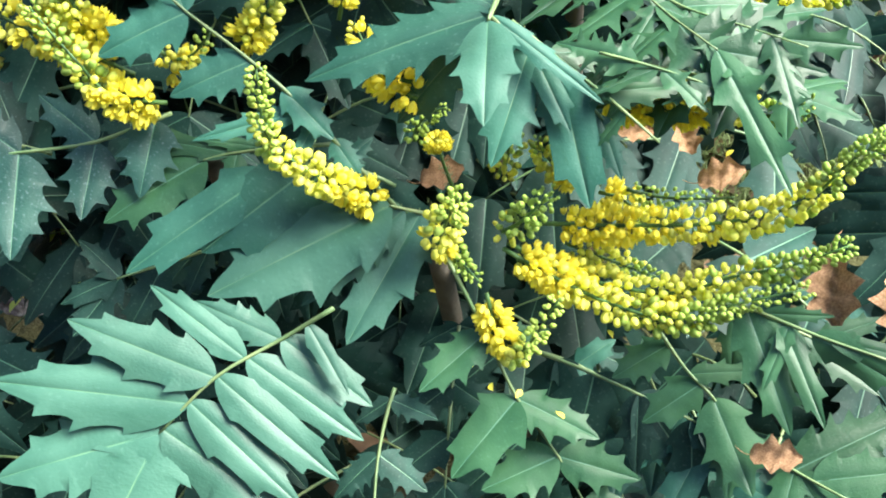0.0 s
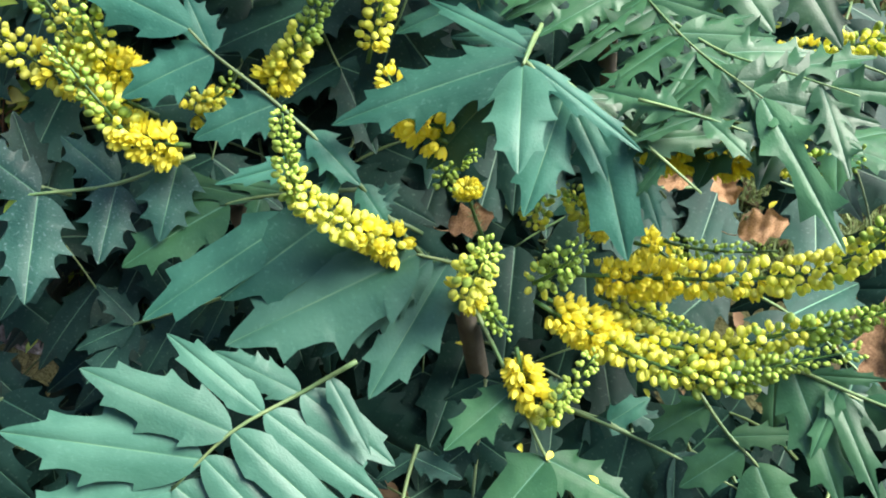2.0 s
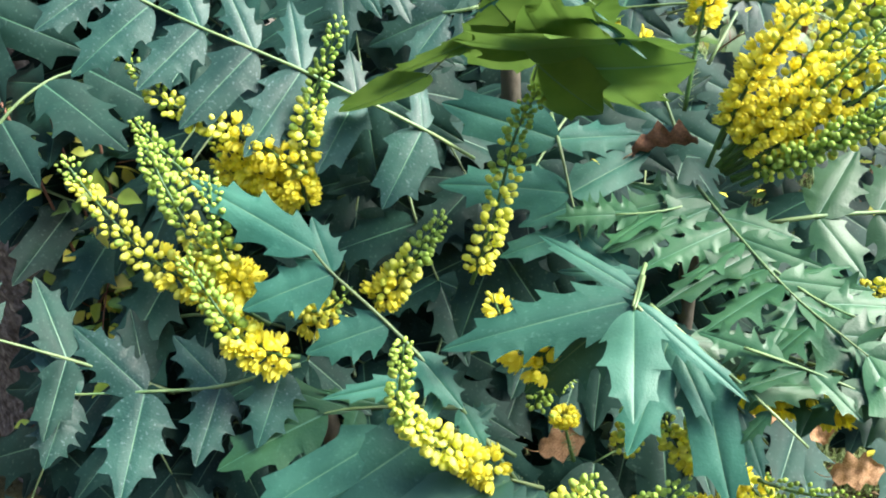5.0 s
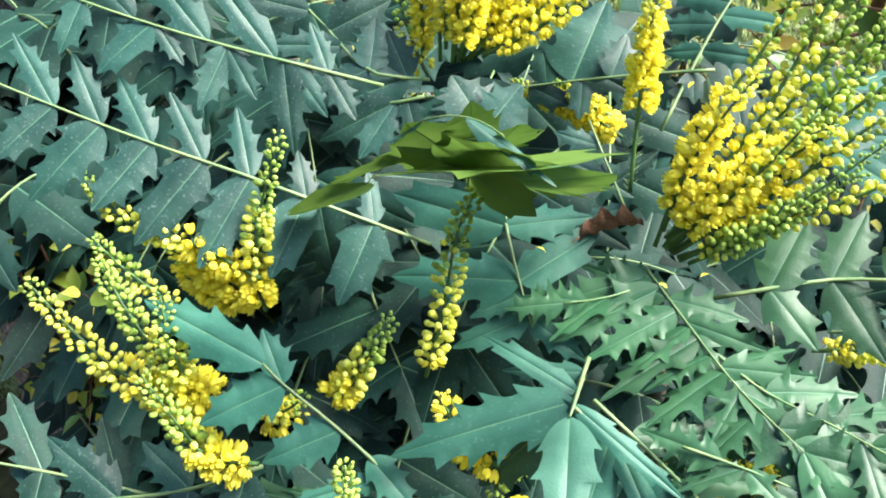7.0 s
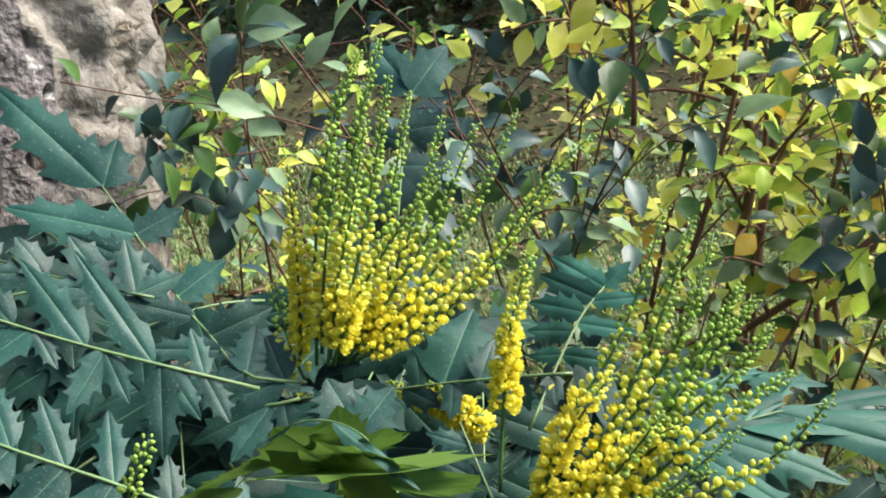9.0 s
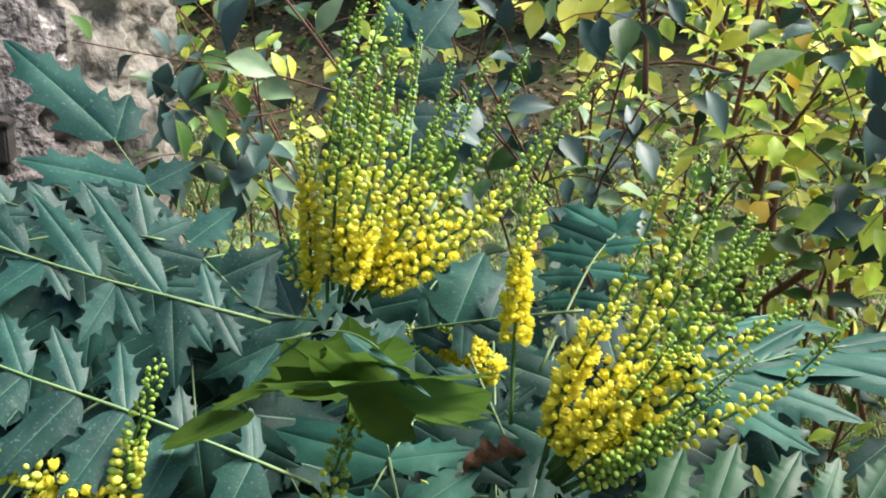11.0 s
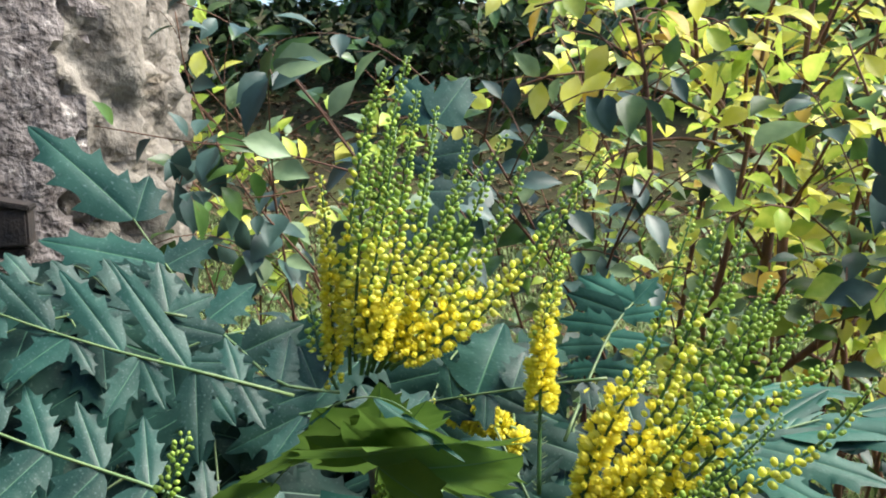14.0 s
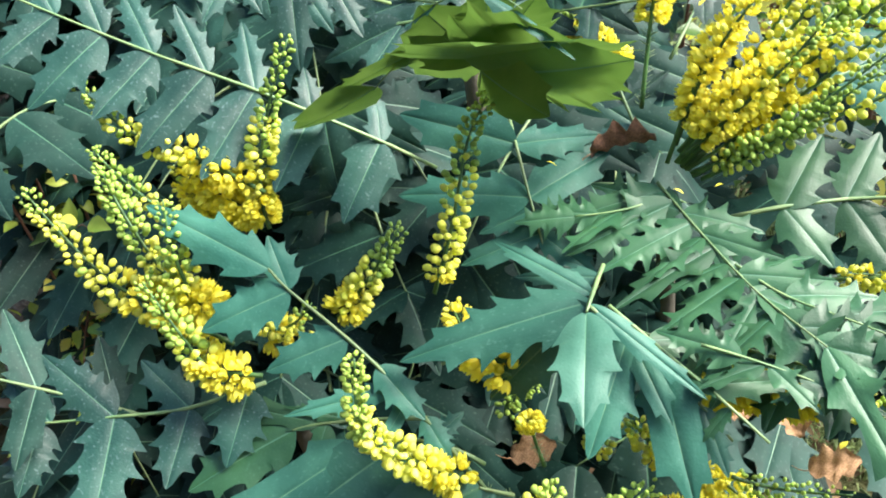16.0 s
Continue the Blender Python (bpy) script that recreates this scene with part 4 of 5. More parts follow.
compound_leaf(shrub_front, ((0.086, 0.470, 0.960), (0.123, 0.460, 0.957), (0.160, 0.450, 0.951)), (-0.080, -0.401, 0.913), "spiky", leaflets=((0.50, 0.081, 0.445, 0.947, 0.77), (0.32, 0.058, 0.482, 0.962, 0.87), (0.54, 0.154, 0.431, 0.947, 0.82), (0.78, 0.190, 0.433, 0.949, 0.87), (0.96, 0.126, 0.442, 0.945, 0.75),), twist=0.25, thick=0.0011)
compound_leaf(shrub_front, ((0.029, 0.506, 0.959), (0.059, 0.483, 0.948), (0.096, 0.449, 0.938), (0.127, 0.427, 0.923)), (-0.084, -0.312, 0.946), "green", leaflets=((0.55, 0.094, 0.441, 0.944, 0.70), (0.40, 0.068, 0.459, 0.926, 0.80), (0.75, 0.089, 0.432, 0.914, 0.80), (0.30, 0.119, 0.500, 0.947, 0.70), (0.60, 0.154, 0.471, 0.940, 0.70),), twist=0.2)
compound_leaf(shrub_front, ((0.100, 0.526, 0.922), (0.152, 0.503, 0.927), (0.218, 0.469, 0.935)), (-0.083, -0.254, 0.964), "green", pairs=5, left=(-0.026, -0.041, -0.011), right=(0.037, 0.032, 0.008), start=0.1, twist=0.4)

shrub_left = mahonia((-0.184, 0.565, -0.030), (-0.214, 0.53, 0.80), "mahonia shrub with curved yellow racemes among dark leaves")
raceme(shrub_left, ((-0.204, 0.455, 0.914), (-0.238, 0.450, 0.920), (-0.259, 0.455, 0.945), (-0.287, 0.470, 0.974)), opened=0.36, ripe=0.55, pitch=0.0009)
raceme(shrub_left, ((-0.234, 0.480, 0.919), (-0.286, 0.490, 0.936), (-0.331, 0.500, 0.950), (-0.368, 0.510, 0.982), (-0.396, 0.520, 1.011)), opened=0.34, ripe=0.85, pitch=0.00125, size=0.0072, spread=0.008)
raceme(shrub_left, ((-0.239, 0.500, 0.931), (-0.283, 0.500, 0.958), (-0.313, 0.510, 1.000), (-0.337, 0.530, 1.028)), opened=0.25, ripe=0.5, pitch=0.0009, size=0.0068)
raceme(shrub_left, ((-0.261, 0.485, 0.957), (-0.271, 0.490, 0.988), (-0.276, 0.500, 1.024)), opened=-0.1, ripe=0.3, size=0.006, spread=0.007, pitch=0.001)
raceme(shrub_left, ((-0.251, 0.490, 0.937), (-0.267, 0.490, 0.954), (-0.287, 0.490, 0.974)), opened=0.5, ripe=0.9)
raceme(shrub_left, ((-0.228, 0.560, 0.969), (-0.232, 0.575, 1.026), (-0.206, 0.590, 1.109)), opened=0.24, ripe=0.6, size=0.0072, spread=0.0066, pitch=0.001)
raceme(shrub_left, ((-0.227, 0.560, 1.001), (-0.283, 0.565, 1.026), (-0.334, 0.570, 1.042), (-0.370, 0.580, 1.072)), opened=0.3, ripe=0.72, size=0.007, spread=0.007, pitch=0.0013)
raceme(shrub_left, ((-0.233, 0.565, 0.973), (-0.264, 0.570, 0.989), (-0.301, 0.570, 1.016)), opened=0.9, ripe=1.0)
raceme(shrub_left, ((-0.250, 0.570, 0.964), (-0.282, 0.575, 0.980), (-0.305, 0.580, 0.991)), opened=0.8, ripe=1.0)
raceme(shrub_left, ((-0.285, 0.540, 0.979), (-0.327, 0.545, 1.008), (-0.352, 0.550, 1.034)), opened=-0.1, ripe=0.35, size=0.006, spread=0.006, pitch=0.0012)
raceme(shrub_left, ((-0.167, 0.520, 0.920), (-0.145, 0.525, 0.950), (-0.120, 0.535, 0.992)), opened=0.28, ripe=0.62, pitch=0.00085)
raceme(shrub_left, ((-0.225, 0.505, 0.925), (-0.203, 0.500, 0.921), (-0.177, 0.495, 0.950)), opened=0.0, ripe=0.6, size=0.006, spread=0.005, pitch=0.0017)
raceme(shrub_left, ((-0.221, 0.510, 0.905), (-0.208, 0.510, 0.906), (-0.190, 0.510, 0.916)), opened=0.8, ripe=1.0, pitch=0.0015)
raceme(shrub_left, ((-0.097, 0.540, 0.934), (-0.085, 0.555, 0.985), (-0.076, 0.575, 1.044), (-0.060, 0.590, 1.081)), opened=0.02, ripe=0.5, size=0.0068, spread=0.0072, pitch=0.0012)
raceme(shrub_left, ((-0.031, 0.480, 0.911), (-0.057, 0.485, 0.926), (-0.078, 0.500, 0.956)), opened=1.0, ripe=1.1, size=0.009, pitch=0.0017, single=True)
compound_leaf(shrub_left, ((-0.112, 0.645, 0.986), (-0.153, 0.620, 1.020), (-0.243, 0.605, 1.064), (-0.318, 0.603, 1.090), (-0.389, 0.600, 1.119), (-0.448, 0.600, 1.143)), (0.331, -0.619, 0.712), "slate", leaflets=((0.80, -0.421, 0.554, 1.094, 0.99), (0.70, -0.392, 0.543, 1.071, 0.96), (0.60, -0.348, 0.551, 1.059, 1.06), (0.49, -0.314, 0.541, 1.039, 0.92), (0.40, -0.267, 0.542, 1.020, 0.89), (0.31, -0.218, 0.556, 1.006, 1.17), (0.19, -0.170, 0.565, 0.978, 1.14), (0.80, -0.428, 0.632, 1.165, 0.66), (0.70, -0.386, 0.637, 1.151, 0.68), (0.60, -0.352, 0.636, 1.134, 0.76), (0.49, -0.310, 0.635, 1.120, 0.77), (0.40, -0.262, 0.646, 1.108, 0.73), (0.31, -0.212, 0.638, 1.074, 1.00), (0.19, -0.160, 0.652, 1.050, 0.87),), twist=0.12)
compound_leaf(shrub_left, ((-0.054, 0.660, 1.026), (-0.043, 0.620, 1.014), (-0.032, 0.597, 0.990), (-0.015, 0.570, 0.950)), (0.053, -0.617, 0.785), "blue", leaflets=((0.67, -0.134, 0.593, 0.994, 0.83), (0.67, 0.027, 0.637, 1.017, 1.04), (0.24, -0.142, 0.643, 1.035, 0.94), (0.24, 0.021, 0.644, 1.025, 0.82), (0.86, -0.079, 0.556, 0.952, 0.80), (0.86, 0.024, 0.559, 0.947, 0.79), (0.74, -0.068, 0.573, 0.970, 0.80),), twist=0.12)
compound_leaf(shrub_left, ((-0.172, 0.643, 0.980), (-0.155, 0.614, 0.944), (-0.126, 0.577, 0.904)), (0.123, -0.398, 0.909), "dark", pairs=3, left=(-0.065, -0.035, -0.009), right=(0.069, 0.006, -0.010))
compound_leaf(shrub_left, ((-0.208, 0.612, 0.904), (-0.219, 0.577, 0.879), (-0.225, 0.526, 0.845)), (0.165, -0.343, 0.925), "dark", pairs=3, left=(-0.057, -0.029, 0.002), right=(0.068, -0.004, -0.024))
compound_leaf(shrub_left, ((-0.303, 0.456, 0.862), (-0.366, 0.443, 0.891), (-0.422, 0.425, 0.920)), (0.284, -0.247, 0.926), "dark", pairs=3, left=(-0.027, 0.032, 0.038), right=(0.002, -0.049, -0.026))

shrub_right = mahonia((0.118, 0.756, -0.030), (0.085, 0.70, 0.91), "mahonia shrub with a fan of upright yellow racemes")
raceme(shrub_right, ((0.070, 0.635, 1.005), (0.094, 0.660, 1.091), (0.139, 0.690, 1.159), (0.177, 0.730, 1.260)), opened=0.48, ripe=0.62, droop=0.25, bare=0.12, size=0.0069, spread=0.0038, pitch=0.0026)
raceme(shrub_right, ((0.076, 0.630, 1.008), (0.139, 0.665, 1.111), (0.173, 0.690, 1.188), (0.197, 0.720, 1.256)), opened=0.22, ripe=0.5, droop=0.25, bare=0.12, size=0.0069, spread=0.0038, pitch=0.00221)
raceme(shrub_right, ((0.079, 0.635, 1.005), (0.146, 0.670, 1.095), (0.192, 0.700, 1.167), (0.217, 0.730, 1.241)), opened=0.18, ripe=0.5, droop=0.25, bare=0.12, size=0.0069, spread=0.0038, pitch=0.00221)
raceme(shrub_right, ((0.081, 0.630, 1.008), (0.156, 0.650, 1.093), (0.206, 0.680, 1.163), (0.234, 0.700, 1.205)), opened=0.16, ripe=0.4, droop=0.25, bare=0.12, size=0.0069, spread=0.0038, pitch=0.00208)
raceme(shrub_right, ((0.081, 0.635, 1.002), (0.168, 0.670, 1.094), (0.223, 0.700, 1.157), (0.253, 0.720, 1.188)), opened=0.14, ripe=0.4, droop=0.25, bare=0.12, size=0.0069, spread=0.0038, pitch=0.00221)
raceme(shrub_right, ((0.083, 0.630, 1.003), (0.169, 0.650, 1.092), (0.222, 0.670, 1.138), (0.258, 0.690, 1.176)), opened=0.3, ripe=0.45, droop=0.25, bare=0.12, size=0.0069, spread=0.0038, pitch=0.00221)
raceme(shrub_right, ((0.085, 0.630, 1.003), (0.155, 0.640, 1.059), (0.218, 0.650, 1.118), (0.271, 0.670, 1.145)), opened=0.4, ripe=0.7, droop=0.25, bare=0.12, size=0.0069, spread=0.0038, pitch=0.00221)
raceme(shrub_right, ((0.087, 0.625, 1.003), (0.149, 0.620, 1.038), (0.206, 0.620, 1.071), (0.253, 0.625, 1.103), (0.286, 0.630, 1.143)), opened=0.1, ripe=0.72, droop=0.25, bare=0.12, size=0.0069, spread=0.0038, pitch=0.00286)
raceme(shrub_right, ((0.089, 0.625, 1.000), (0.127, 0.615, 1.034), (0.164, 0.615, 1.065), (0.219, 0.620, 1.119)), opened=-0.1, ripe=0.15, droop=0.25, bare=0.12, size=0.006, spread=0.0038, pitch=0.00143)
raceme(shrub_right, ((0.096, 0.625, 0.998), (0.131, 0.610, 1.032), (0.163, 0.610, 1.059), (0.198, 0.610, 1.093)), opened=-0.1, ripe=0.2, droop=0.25, bare=0.12, size=0.006, spread=0.0038, pitch=0.00143)
raceme(shrub_right, ((0.076, 0.625, 1.020), (0.103, 0.625, 1.063), (0.141, 0.630, 1.096), (0.183, 0.640, 1.113)), opened=0.7, ripe=0.95, droop=0.25, bare=0.12, size=0.0069, spread=0.0038, pitch=0.00156)
raceme(shrub_right, ((0.074, 0.630, 1.023), (0.086, 0.635, 1.073), (0.107, 0.645, 1.114), (0.131, 0.655, 1.146)), opened=0.75, ripe=0.95, droop=0.25, bare=0.12, size=0.0069, spread=0.0038, pitch=0.00169)
raceme(shrub_right, ((0.078, 0.620, 1.018), (0.106, 0.615, 1.053), (0.136, 0.620, 1.087), (0.165, 0.630, 1.126)), opened=0.5, ripe=0.62, droop=0.25, bare=0.12, size=0.0069, spread=0.0038, pitch=0.00182)
raceme(shrub_right, ((0.048, 0.655, 1.041), (0.049, 0.670, 1.107), (0.052, 0.680, 1.169), (0.066, 0.700, 1.225)), opened=0.62, ripe=0.85, bare=0.32, size=0.0068, spread=0.0058, pitch=0.0012)
raceme(shrub_right, ((0.214, 0.660, 0.893), (0.270, 0.660, 0.901), (0.319, 0.670, 0.910), (0.384, 0.680, 0.907)), opened=0.1, ripe=0.5, pitch=0.001)
raceme(shrub_right, ((0.044, 0.780, 1.027), (0.002, 0.790, 1.048), (-0.058, 0.800, 1.066)), opened=0.75, ripe=0.95)
raceme(shrub_right, ((0.034, 0.780, 1.047), (-0.008, 0.790, 1.062), (-0.036, 0.800, 1.071)), opened=0.1, ripe=0.5, size=0.006)
compound_leaf(shrub_right, ((0.120, 0.630, 0.963), (0.160, 0.633, 0.974), (0.212, 0.652, 0.974), (0.251, 0.645, 0.982), (0.287, 0.638, 0.990), (0.320, 0.635, 0.995), (0.363, 0.630, 1.000)), (-0.100, -0.619, 0.779), "green", leaflets=((0.17, 0.192, 0.682, 1.017, 1.03), (0.33, 0.240, 0.698, 1.014, 1.01), (0.50, 0.287, 0.684, 1.018, 0.88), (0.68, 0.313, 0.670, 1.019, 0.93), (0.83, 0.358, 0.670, 1.028, 0.86), (0.17, 0.197, 0.595, 0.949, 1.12), (0.33, 0.251, 0.600, 0.938, 1.04), (0.67, 0.333, 0.595, 0.962, 0.88), (0.83, 0.366, 0.600, 0.973, 0.90), (0.50, 0.272, 0.609, 0.956, 0.67),), twist=0.1, thick=0.0019)
compound_leaf(shrub_right, ((0.182, 0.750, 1.021), (0.243, 0.780, 1.038), (0.309, 0.800, 1.053), (0.382, 0.820, 1.060)), (-0.100, -0.350, 0.931), "blue", leaflets=((0.33, 0.353, 0.779, 1.049, 0.63), (0.48, 0.450, 0.791, 1.065, 0.54), (0.67, 0.436, 0.746, 1.047, 0.60), (0.33, 0.355, 0.727, 1.030, 0.69), (0.21, 0.304, 0.689, 1.010, 0.65), (0.18, 0.339, 0.843, 1.078, 0.47), (0.53, 0.343, 0.850, 1.076, 0.54), (0.88, 0.476, 0.829, 1.077, 0.50),), twist=0.2)
compound_leaf(shrub_right, ((0.185, 0.800, 1.035), (0.245, 0.840, 1.059), (0.320, 0.880, 1.068)), (-0.101, -0.404, 0.909), "blue", leaflets=((0.50, 0.315, 0.863, 1.077, 0.63), (0.26, 0.299, 0.819, 1.058, 0.73), (0.80, 0.375, 0.845, 1.067, 0.68), (0.35, 0.207, 0.876, 1.073, 0.55),), twist=0.2)
compound_leaf(shrub_right, ((0.076, 0.760, 1.045), (0.107, 0.820, 1.094), (0.131, 0.860, 1.126), (0.155, 0.890, 1.146)), (-0.252, -0.756, 0.605), "blue", leaflets=((1.00, 0.101, 0.926, 1.169, 0.97), (0.85, 0.087, 0.909, 1.154, 0.99), (0.68, 0.076, 0.884, 1.132, 1.02), (0.51, 0.074, 0.855, 1.109, 1.04), (0.35, 0.076, 0.829, 1.091, 1.11), (1.00, 0.182, 0.902, 1.172, 1.21), (0.80, 0.193, 0.864, 1.146, 0.87), (0.58, 0.182, 0.832, 1.119, 0.84), (0.35, 0.159, 0.806, 1.096, 0.82),), twist=0.15)
compound_leaf(shrub_right, ((0.110, 0.740, 1.110), (0.025, 0.760, 1.092), (-0.060, 0.770, 1.074)), (-0.010, -0.777, 0.630), "slate", leaflets=((0.10, 0.097, 0.728, 1.086, 1.72), (0.67, 0.021, 0.813, 1.147, 1.69), (0.48, 0.042, 0.784, 1.123, 1.41), (0.80, -0.033, 0.793, 1.114, 1.25), (0.27, 0.074, 0.732, 1.076, 1.30), (0.62, 0.005, 0.742, 1.061, 1.27), (0.89, -0.005, 0.758, 1.066, 1.23),), twist=0.25)
compound_leaf(shrub_right, ((0.050, 0.660, 1.013), (0.032, 0.680, 1.045), (0.013, 0.710, 1.075)), (0.036, -0.725, 0.688), "slate", leaflets=((0.38, -0.006, 0.687, 1.053, 0.93), (0.75, -0.015, 0.700, 1.069, 0.95), (0.38, 0.070, 0.695, 1.058, 0.90), (0.12, 0.013, 0.657, 1.015, 0.78),), twist=0.2)
compound_leaf(shrub_right, ((-0.068, 0.575, 1.084), (-0.062, 0.560, 1.122)), (0.351, -0.621, -0.701), "under", leaflets=((0.34, 0.029, 0.530, 1.108, 3.32), (0.34, -0.022, 0.560, 1.066, 2.87), (0.61, -0.001, 0.497, 1.142, 3.32), (0.54, -0.099, 0.530, 1.150, 2.02), (0.54, -0.127, 0.565, 1.101, 2.43), (0.61, -0.053, 0.515, 1.165, 0.98), (0.61, -0.025, 0.505, 1.161, 1.38),), twist=0.04, thick=0.0009)
compound_leaf(shrub_right, ((-0.044, 0.530, 1.145), (-0.105, 0.565, 1.113), (-0.143, 0.580, 1.077)), (0.402, -0.653, -0.643), "under", leaflets=((0.97, -0.207, 0.588, 1.031, 1.19), (0.50, -0.174, 0.580, 1.071, 0.62),), twist=0.04, thick=0.0007)
compound_leaf(shrub_right, ((-0.092, 0.535, 1.150), (-0.061, 0.517, 1.164), (-0.035, 0.505, 1.158)), (0.050, -0.301, 0.952), "blue", leaflets=((0.53, -0.002, 0.491, 1.138, 0.32), (0.05, -0.115, 0.540, 1.132, 0.44),), twist=0.06, thick=0.0007)

shrub_back = mahonia((-0.094, 0.857, -0.030), (-0.100, 0.750, 1.07), "mahonia shrub with a dense bunch of upright yellow racemes")
raceme(shrub_back, ((-0.130, 0.740, 1.112), (-0.131, 0.745, 1.192), (-0.139, 0.750, 1.286)), opened=0.62, ripe=0.95, droop=0.2, bare=0.06, size=0.0068, spread=0.0036, pitch=0.00162)
raceme(shrub_back, ((-0.113, 0.730, 1.113), (-0.115, 0.750, 1.227), (-0.103, 0.780, 1.325), (-0.084, 0.800, 1.380)), opened=0.2, ripe=0.45, droop=0.2, bare=0.06, size=0.0068, spread=0.0036, pitch=0.002)
raceme(shrub_back, ((-0.103, 0.730, 1.113), (-0.094, 0.755, 1.226), (-0.083, 0.785, 1.315), (-0.068, 0.810, 1.391)), opened=0.16, ripe=0.42, droop=0.2, bare=0.06, size=0.0068, spread=0.0036, pitch=0.00212)
raceme(shrub_back, ((-0.098, 0.730, 1.113), (-0.077, 0.755, 1.216), (-0.067, 0.780, 1.289), (-0.058, 0.800, 1.360)), opened=0.2, ripe=0.45, droop=0.2, bare=0.06, size=0.0068, spread=0.0036, pitch=0.00212)
raceme(shrub_back, ((-0.095, 0.735, 1.114), (-0.068, 0.760, 1.190), (-0.053, 0.790, 1.263), (-0.042, 0.820, 1.345)), opened=0.22, ripe=0.45, droop=0.2, bare=0.06, size=0.0068, spread=0.0036, pitch=0.00212)
raceme(shrub_back, ((-0.091, 0.735, 1.113), (-0.050, 0.760, 1.190), (-0.027, 0.790, 1.253), (-0.011, 0.820, 1.324)), opened=0.2, ripe=0.48, droop=0.2, bare=0.06, size=0.0068, spread=0.0036, pitch=0.00212)
raceme(shrub_back, ((-0.088, 0.730, 1.116), (-0.045, 0.750, 1.182), (-0.011, 0.775, 1.239), (0.020, 0.800, 1.319)), opened=0.24, ripe=0.48, droop=0.2, bare=0.06, size=0.0068, spread=0.0036, pitch=0.00212)
raceme(shrub_back, ((-0.084, 0.735, 1.117), (-0.030, 0.755, 1.171), (0.015, 0.785, 1.238), (0.057, 0.820, 1.329)), opened=0.26, ripe=0.5, droop=0.2, bare=0.06, size=0.0068, spread=0.0036, pitch=0.00212)
raceme(shrub_back, ((-0.078, 0.730, 1.118), (-0.025, 0.745, 1.160), (0.035, 0.770, 1.204), (0.082, 0.800, 1.267), (0.125, 0.820, 1.310)), opened=0.36, ripe=0.6, droop=0.2, bare=0.06, size=0.0068, spread=0.0036, pitch=0.00225)
raceme(shrub_back, ((-0.077, 0.725, 1.122), (-0.034, 0.735, 1.142), (0.010, 0.750, 1.172), (0.055, 0.775, 1.219), (0.097, 0.800, 1.272)), opened=0.3, ripe=0.62, droop=0.2, bare=0.06, size=0.0068, spread=0.0036, pitch=0.00237)
raceme(shrub_back, ((-0.099, 0.720, 1.123), (-0.093, 0.725, 1.186), (-0.082, 0.740, 1.253), (-0.073, 0.760, 1.325)), opened=0.34, ripe=0.52, droop=0.2, bare=0.06, size=0.0068, spread=0.0036, pitch=0.002)
raceme(shrub_back, ((-0.091, 0.720, 1.126), (-0.076, 0.725, 1.177), (-0.043, 0.740, 1.233), (-0.000, 0.760, 1.290)), opened=0.32, ripe=0.55, droop=0.2, bare=0.06, size=0.0068, spread=0.0036, pitch=0.002)
raceme(shrub_back, ((-0.106, 0.720, 1.128), (-0.103, 0.735, 1.229), (-0.092, 0.750, 1.305)), opened=0.25, ripe=0.5, droop=0.2, bare=0.06, size=0.0068, spread=0.0036, pitch=0.00212)
raceme(shrub_back, ((-0.093, 0.715, 1.130), (-0.083, 0.715, 1.159), (-0.071, 0.720, 1.192)), opened=0.95, ripe=1.1, droop=0.2, bare=0.06, size=0.0068, spread=0.0036, pitch=0.00175)
raceme(shrub_back, ((-0.125, 0.735, 1.098), (-0.143, 0.745, 1.136), (-0.154, 0.755, 1.180)), opened=0.1, ripe=0.5, size=0.006, spread=0.006, pitch=0.0014)
compound_leaf(shrub_back, ((-0.122, 0.725, 1.099), (-0.169, 0.705, 1.113), (-0.220, 0.770, 1.122), (-0.276, 0.840, 1.136), (-0.365, 0.955, 1.173), (-0.412, 0.980, 1.224)), (0.270, -0.777, 0.568), "slate", leaflets=((1.00, -0.552, 1.009, 1.346, 0.69), (0.99, -0.408, 1.020, 1.276, 1.49), (0.80, -0.502, 0.930, 1.209, 0.79), (0.80, -0.319, 0.985, 1.198, 1.54), (0.67, -0.408, 0.877, 1.194, 0.64), (0.60, -0.238, 0.878, 1.167, 1.45), (0.51, -0.323, 0.794, 1.149, 0.79), (0.40, -0.169, 0.802, 1.142, 1.32), (0.33, -0.267, 0.726, 1.125, 0.79), (0.20, -0.166, 0.736, 1.149, 1.41), (0.20, -0.230, 0.676, 1.097, 0.78), (0.07, -0.158, 0.733, 1.139, 1.32), (0.07, -0.195, 0.685, 1.091, 0.92),), twist=0.15)
compound_leaf(shrub_back, ((-0.153, 0.690, 1.107), (-0.231, 0.670, 1.134), (-0.288, 0.665, 1.150), (-0.343, 0.660, 1.168), (-0.392, 0.655, 1.187)), (0.342, -0.731, 0.590), "slate", leaflets=((0.68, -0.363, 0.625, 1.138, 1.15), (0.66, -0.302, 0.651, 1.135, 0.85), (0.42, -0.286, 0.628, 1.107, 0.91), (0.42, -0.246, 0.649, 1.109, 0.86), (0.24, -0.214, 0.629, 1.073, 0.79), (0.23, -0.192, 0.656, 1.094, 0.90), (0.49, -0.348, 0.690, 1.217, 0.59), (0.26, -0.309, 0.704, 1.221, 0.47), (0.74, -0.397, 0.675, 1.218, 0.69), (0.93, -0.390, 0.626, 1.151, 1.08), (0.13, -0.170, 0.663, 1.088, 1.05), (0.13, -0.211, 0.699, 1.157, 0.86),), twist=0.15)
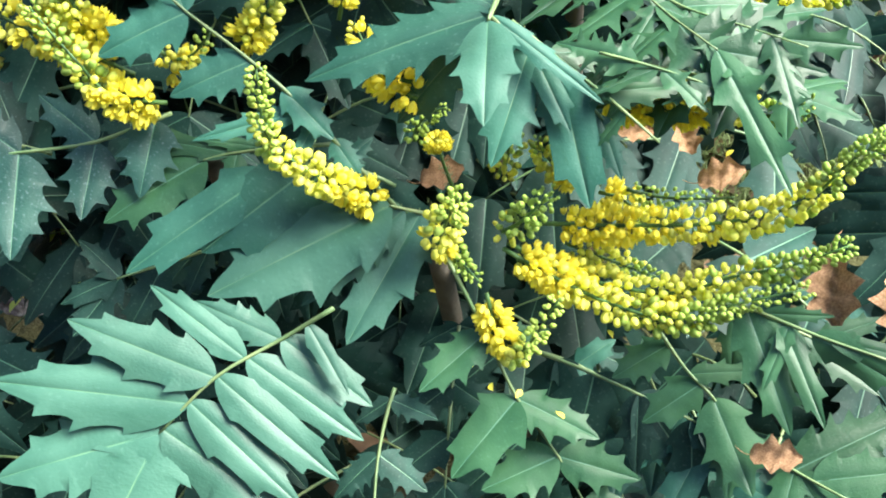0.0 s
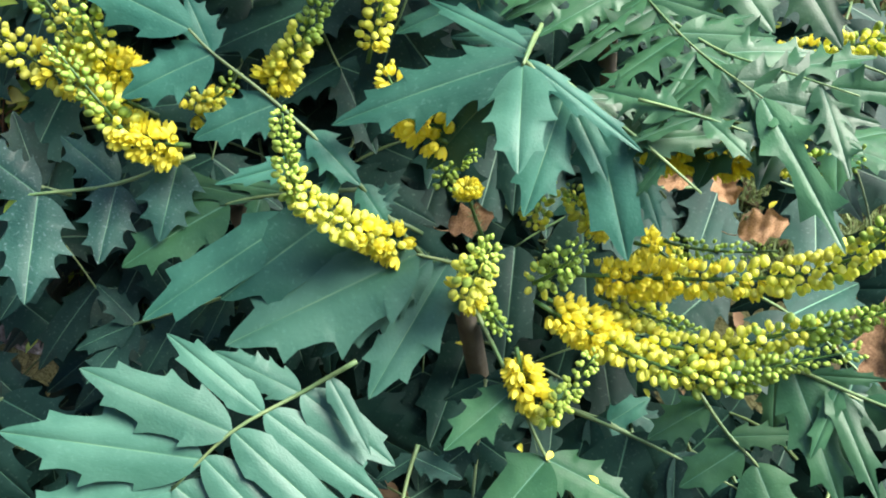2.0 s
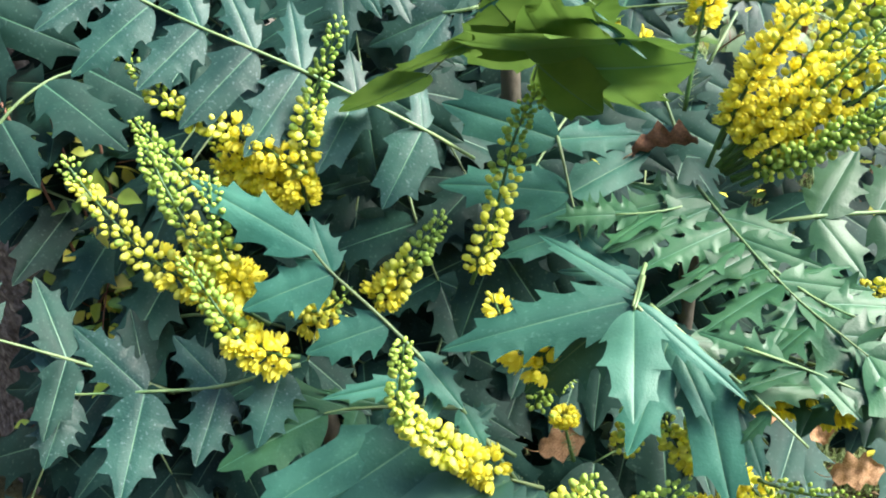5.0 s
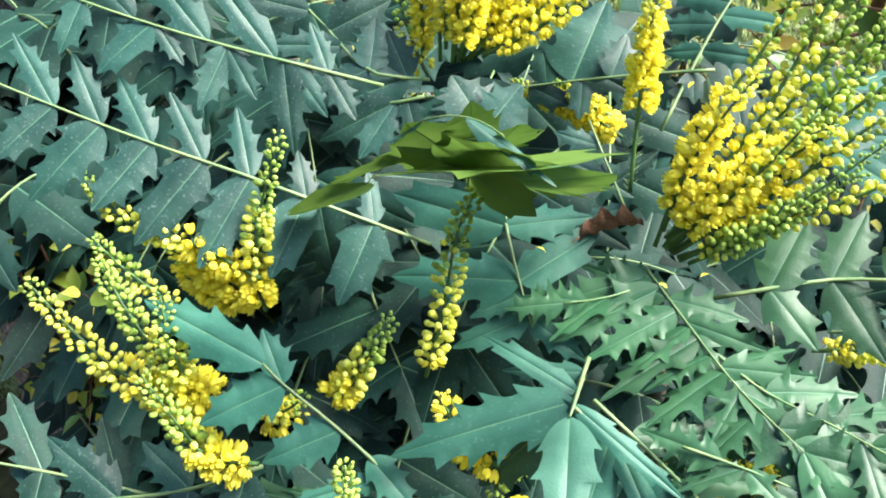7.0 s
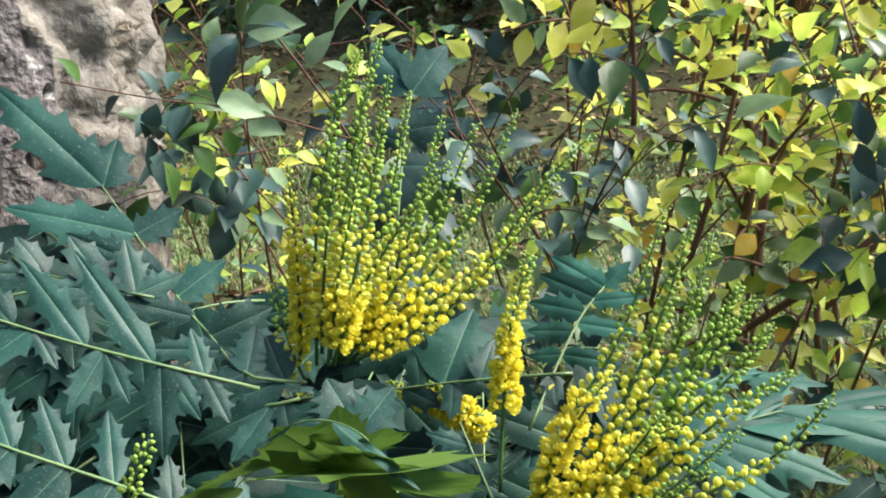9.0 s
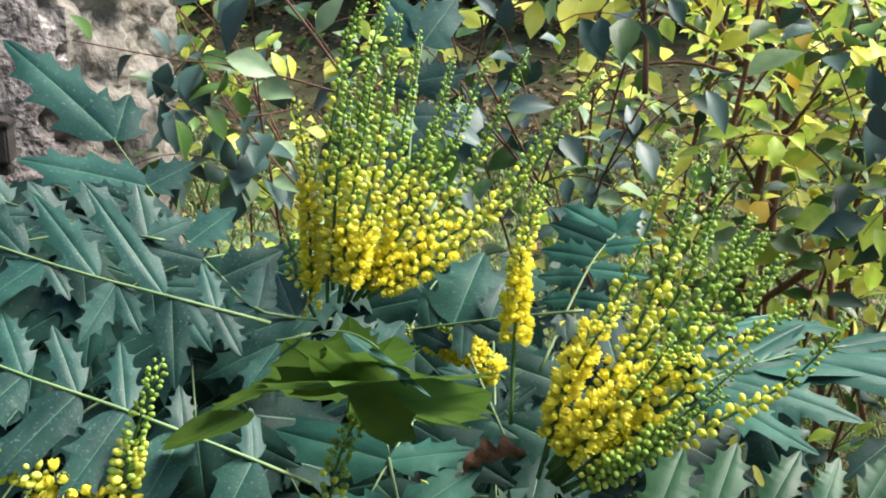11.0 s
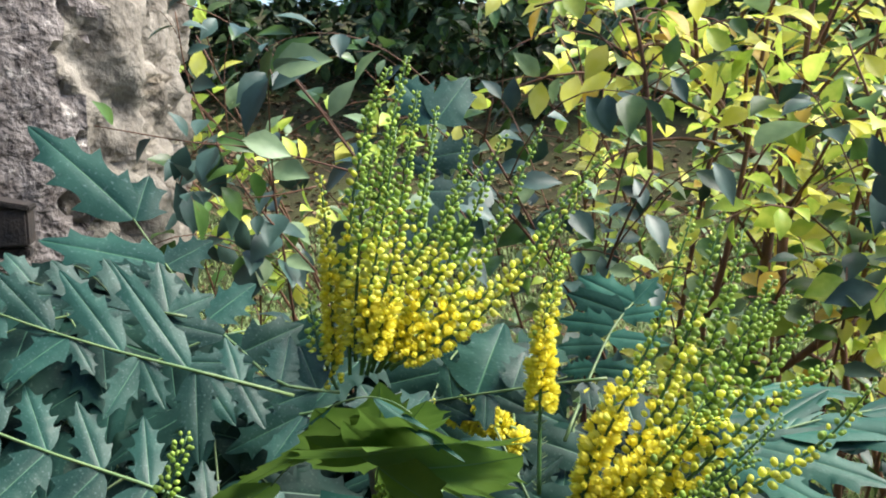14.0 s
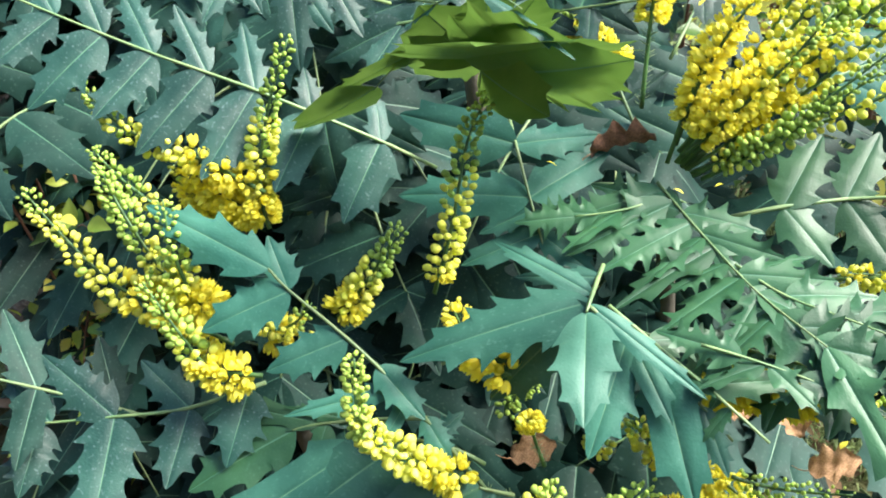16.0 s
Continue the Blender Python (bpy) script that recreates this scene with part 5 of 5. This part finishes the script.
compound_leaf(shrub_back, ((-0.284, 0.800, 1.148), (-0.331, 0.800, 1.156), (-0.389, 0.800, 1.168), (-0.442, 0.810, 1.179), (-0.502, 0.820, 1.194)), (0.389, -0.742, 0.546), "slate", leaflets=((0.75, -0.471, 0.818, 1.210, 1.26), (0.75, -0.483, 0.777, 1.163, 0.98), (0.50, -0.419, 0.811, 1.204, 1.28), (0.50, -0.447, 0.774, 1.175, 0.81), (0.25, -0.369, 0.816, 1.205, 1.30), (0.25, -0.392, 0.772, 1.162, 0.81), (0.09, -0.265, 0.829, 1.165, 1.23), (0.09, -0.319, 0.826, 1.199, 1.12),), twist=0.2)
compound_leaf(shrub_back, ((-0.122, 0.700, 1.095), (-0.171, 0.700, 1.086), (-0.228, 0.710, 1.090)), (0.209, -0.741, 0.638), "slate", leaflets=((0.26, -0.204, 0.664, 1.068, 0.94), (0.50, -0.238, 0.700, 1.108, 0.78), (0.26, -0.171, 0.662, 1.055, 1.03), (0.83, -0.257, 0.681, 1.075, 0.96), (0.15, -0.124, 0.679, 1.063, 1.15),), twist=0.25)
compound_leaf(shrub_back, ((-0.067, 0.660, 1.081), (-0.068, 0.670, 1.094)), (0.099, -0.748, 0.656), "slate", leaflets=((0.28, -0.096, 0.691, 1.121, 1.86), (0.28, -0.041, 0.691, 1.113, 1.76),), twist=0.08)
compound_leaf(shrub_back, ((-0.064, 0.930, 1.202), (-0.062, 0.970, 1.274), (-0.056, 1.000, 1.334)), (0.000, -0.894, 0.447), "slate", leaflets=((1.00, -0.018, 1.027, 1.388, 1.47), (1.00, -0.106, 1.028, 1.391, 1.25), (0.65, -0.005, 0.985, 1.304, 1.49), (0.37, -0.008, 0.962, 1.259, 1.46), (0.55, -0.101, 0.980, 1.293, 1.25), (0.16, -0.097, 0.940, 1.220, 1.28),), twist=0.1)
compound_leaf(shrub_back, ((-0.156, 0.780, 1.045), (-0.239, 0.800, 1.030), (-0.352, 0.840, 1.043), (-0.440, 0.860, 1.060)), (0.285, -0.718, 0.635), "dark", leaflets=((0.14, -0.214, 0.750, 1.006, 1.01), (0.33, -0.277, 0.762, 1.005, 1.05), (0.51, -0.337, 0.788, 1.015, 1.09), (0.67, -0.398, 0.810, 1.029, 1.12), (0.33, -0.247, 0.829, 1.066, 0.85), (0.57, -0.349, 0.851, 1.076, 0.85), (0.92, -0.458, 0.822, 1.036, 1.13),), twist=0.3)

dry_leaf((0.035, 0.636, 1.020), (1, 0.15, 0.25), (-0.35, 0.75, 0.55), 0.050, "rolled dark brown dry leaf at the foot of a raceme fan", DRY_DARK)
dry_leaf((0.259, 0.395, 0.830), (0.004, -0.026, -0.021), (-0.431, -0.717, 0.548), 0.050, "long tan withered leaf hanging in the shrub")
dry_leaf((0.296, 0.371, 0.845), (-0.002, -0.031, -0.012), (-0.585, -0.781, 0.218), 0.050, "long tan withered leaf hanging in the shrub")
dry_leaf((0.199, 0.502, 0.837), (0.017, 0.000, 0.008), (-0.181, -0.522, 0.834), 0.036)
dry_leaf((-0.016, 0.488, 0.835), (0.014, 0.004, 0.004), (0.054, -0.526, 0.849), 0.035)
dry_leaf((0.173, 0.533, 0.849), (0.010, -0.012, -0.012), (-0.151, -0.551, 0.821), 0.030, "small dark red withered leaf in the shrub")
dry_leaf((0.236, 0.325, 0.727), (0.014, -0.003, 0.004), (-0.216, -0.324, 0.921), 0.035)
dry_leaf((0.139, 0.556, 0.835), (0.017, -0.002, 0.002), (-0.111, -0.558, 0.822), 0.030)
fallen_petal((0.014, 0.366, 0.759), (41, 0, 124))
fallen_petal((0.030, 0.332, 0.779), (41, -15, 284))
fallen_petal((0.077, 0.317, 0.773), (20, 0, 135))
fallen_petal((0.114, 0.383, 0.782), (-15, 0, 290))
fallen_petal((0.218, 0.331, 0.779), (-15, 0, 230))
fallen_petal((-0.018, 0.419, 0.776), (-15, -25, 320))
fallen_petal((0.195, 0.488, 0.870), (-15, -25, 40))
fallen_petal((0.156, 0.399, 0.807), (-15, -25, 50))
fallen_petal((0.049, 0.332, 0.773), (-15, 0, 240))
fallen_petal((0.104, 0.595, 1.009), (20, 0, 215))
fallen_petal((0.091, 0.720, 1.105), (-15, -25, 50))
fallen_petal((-0.017, 0.610, 1.012), (20, -25, 175))
fallen_petal((0.072, 0.567, 1.017), (-15, 0, 320))
# fill the gaps with shade-coloured leaves
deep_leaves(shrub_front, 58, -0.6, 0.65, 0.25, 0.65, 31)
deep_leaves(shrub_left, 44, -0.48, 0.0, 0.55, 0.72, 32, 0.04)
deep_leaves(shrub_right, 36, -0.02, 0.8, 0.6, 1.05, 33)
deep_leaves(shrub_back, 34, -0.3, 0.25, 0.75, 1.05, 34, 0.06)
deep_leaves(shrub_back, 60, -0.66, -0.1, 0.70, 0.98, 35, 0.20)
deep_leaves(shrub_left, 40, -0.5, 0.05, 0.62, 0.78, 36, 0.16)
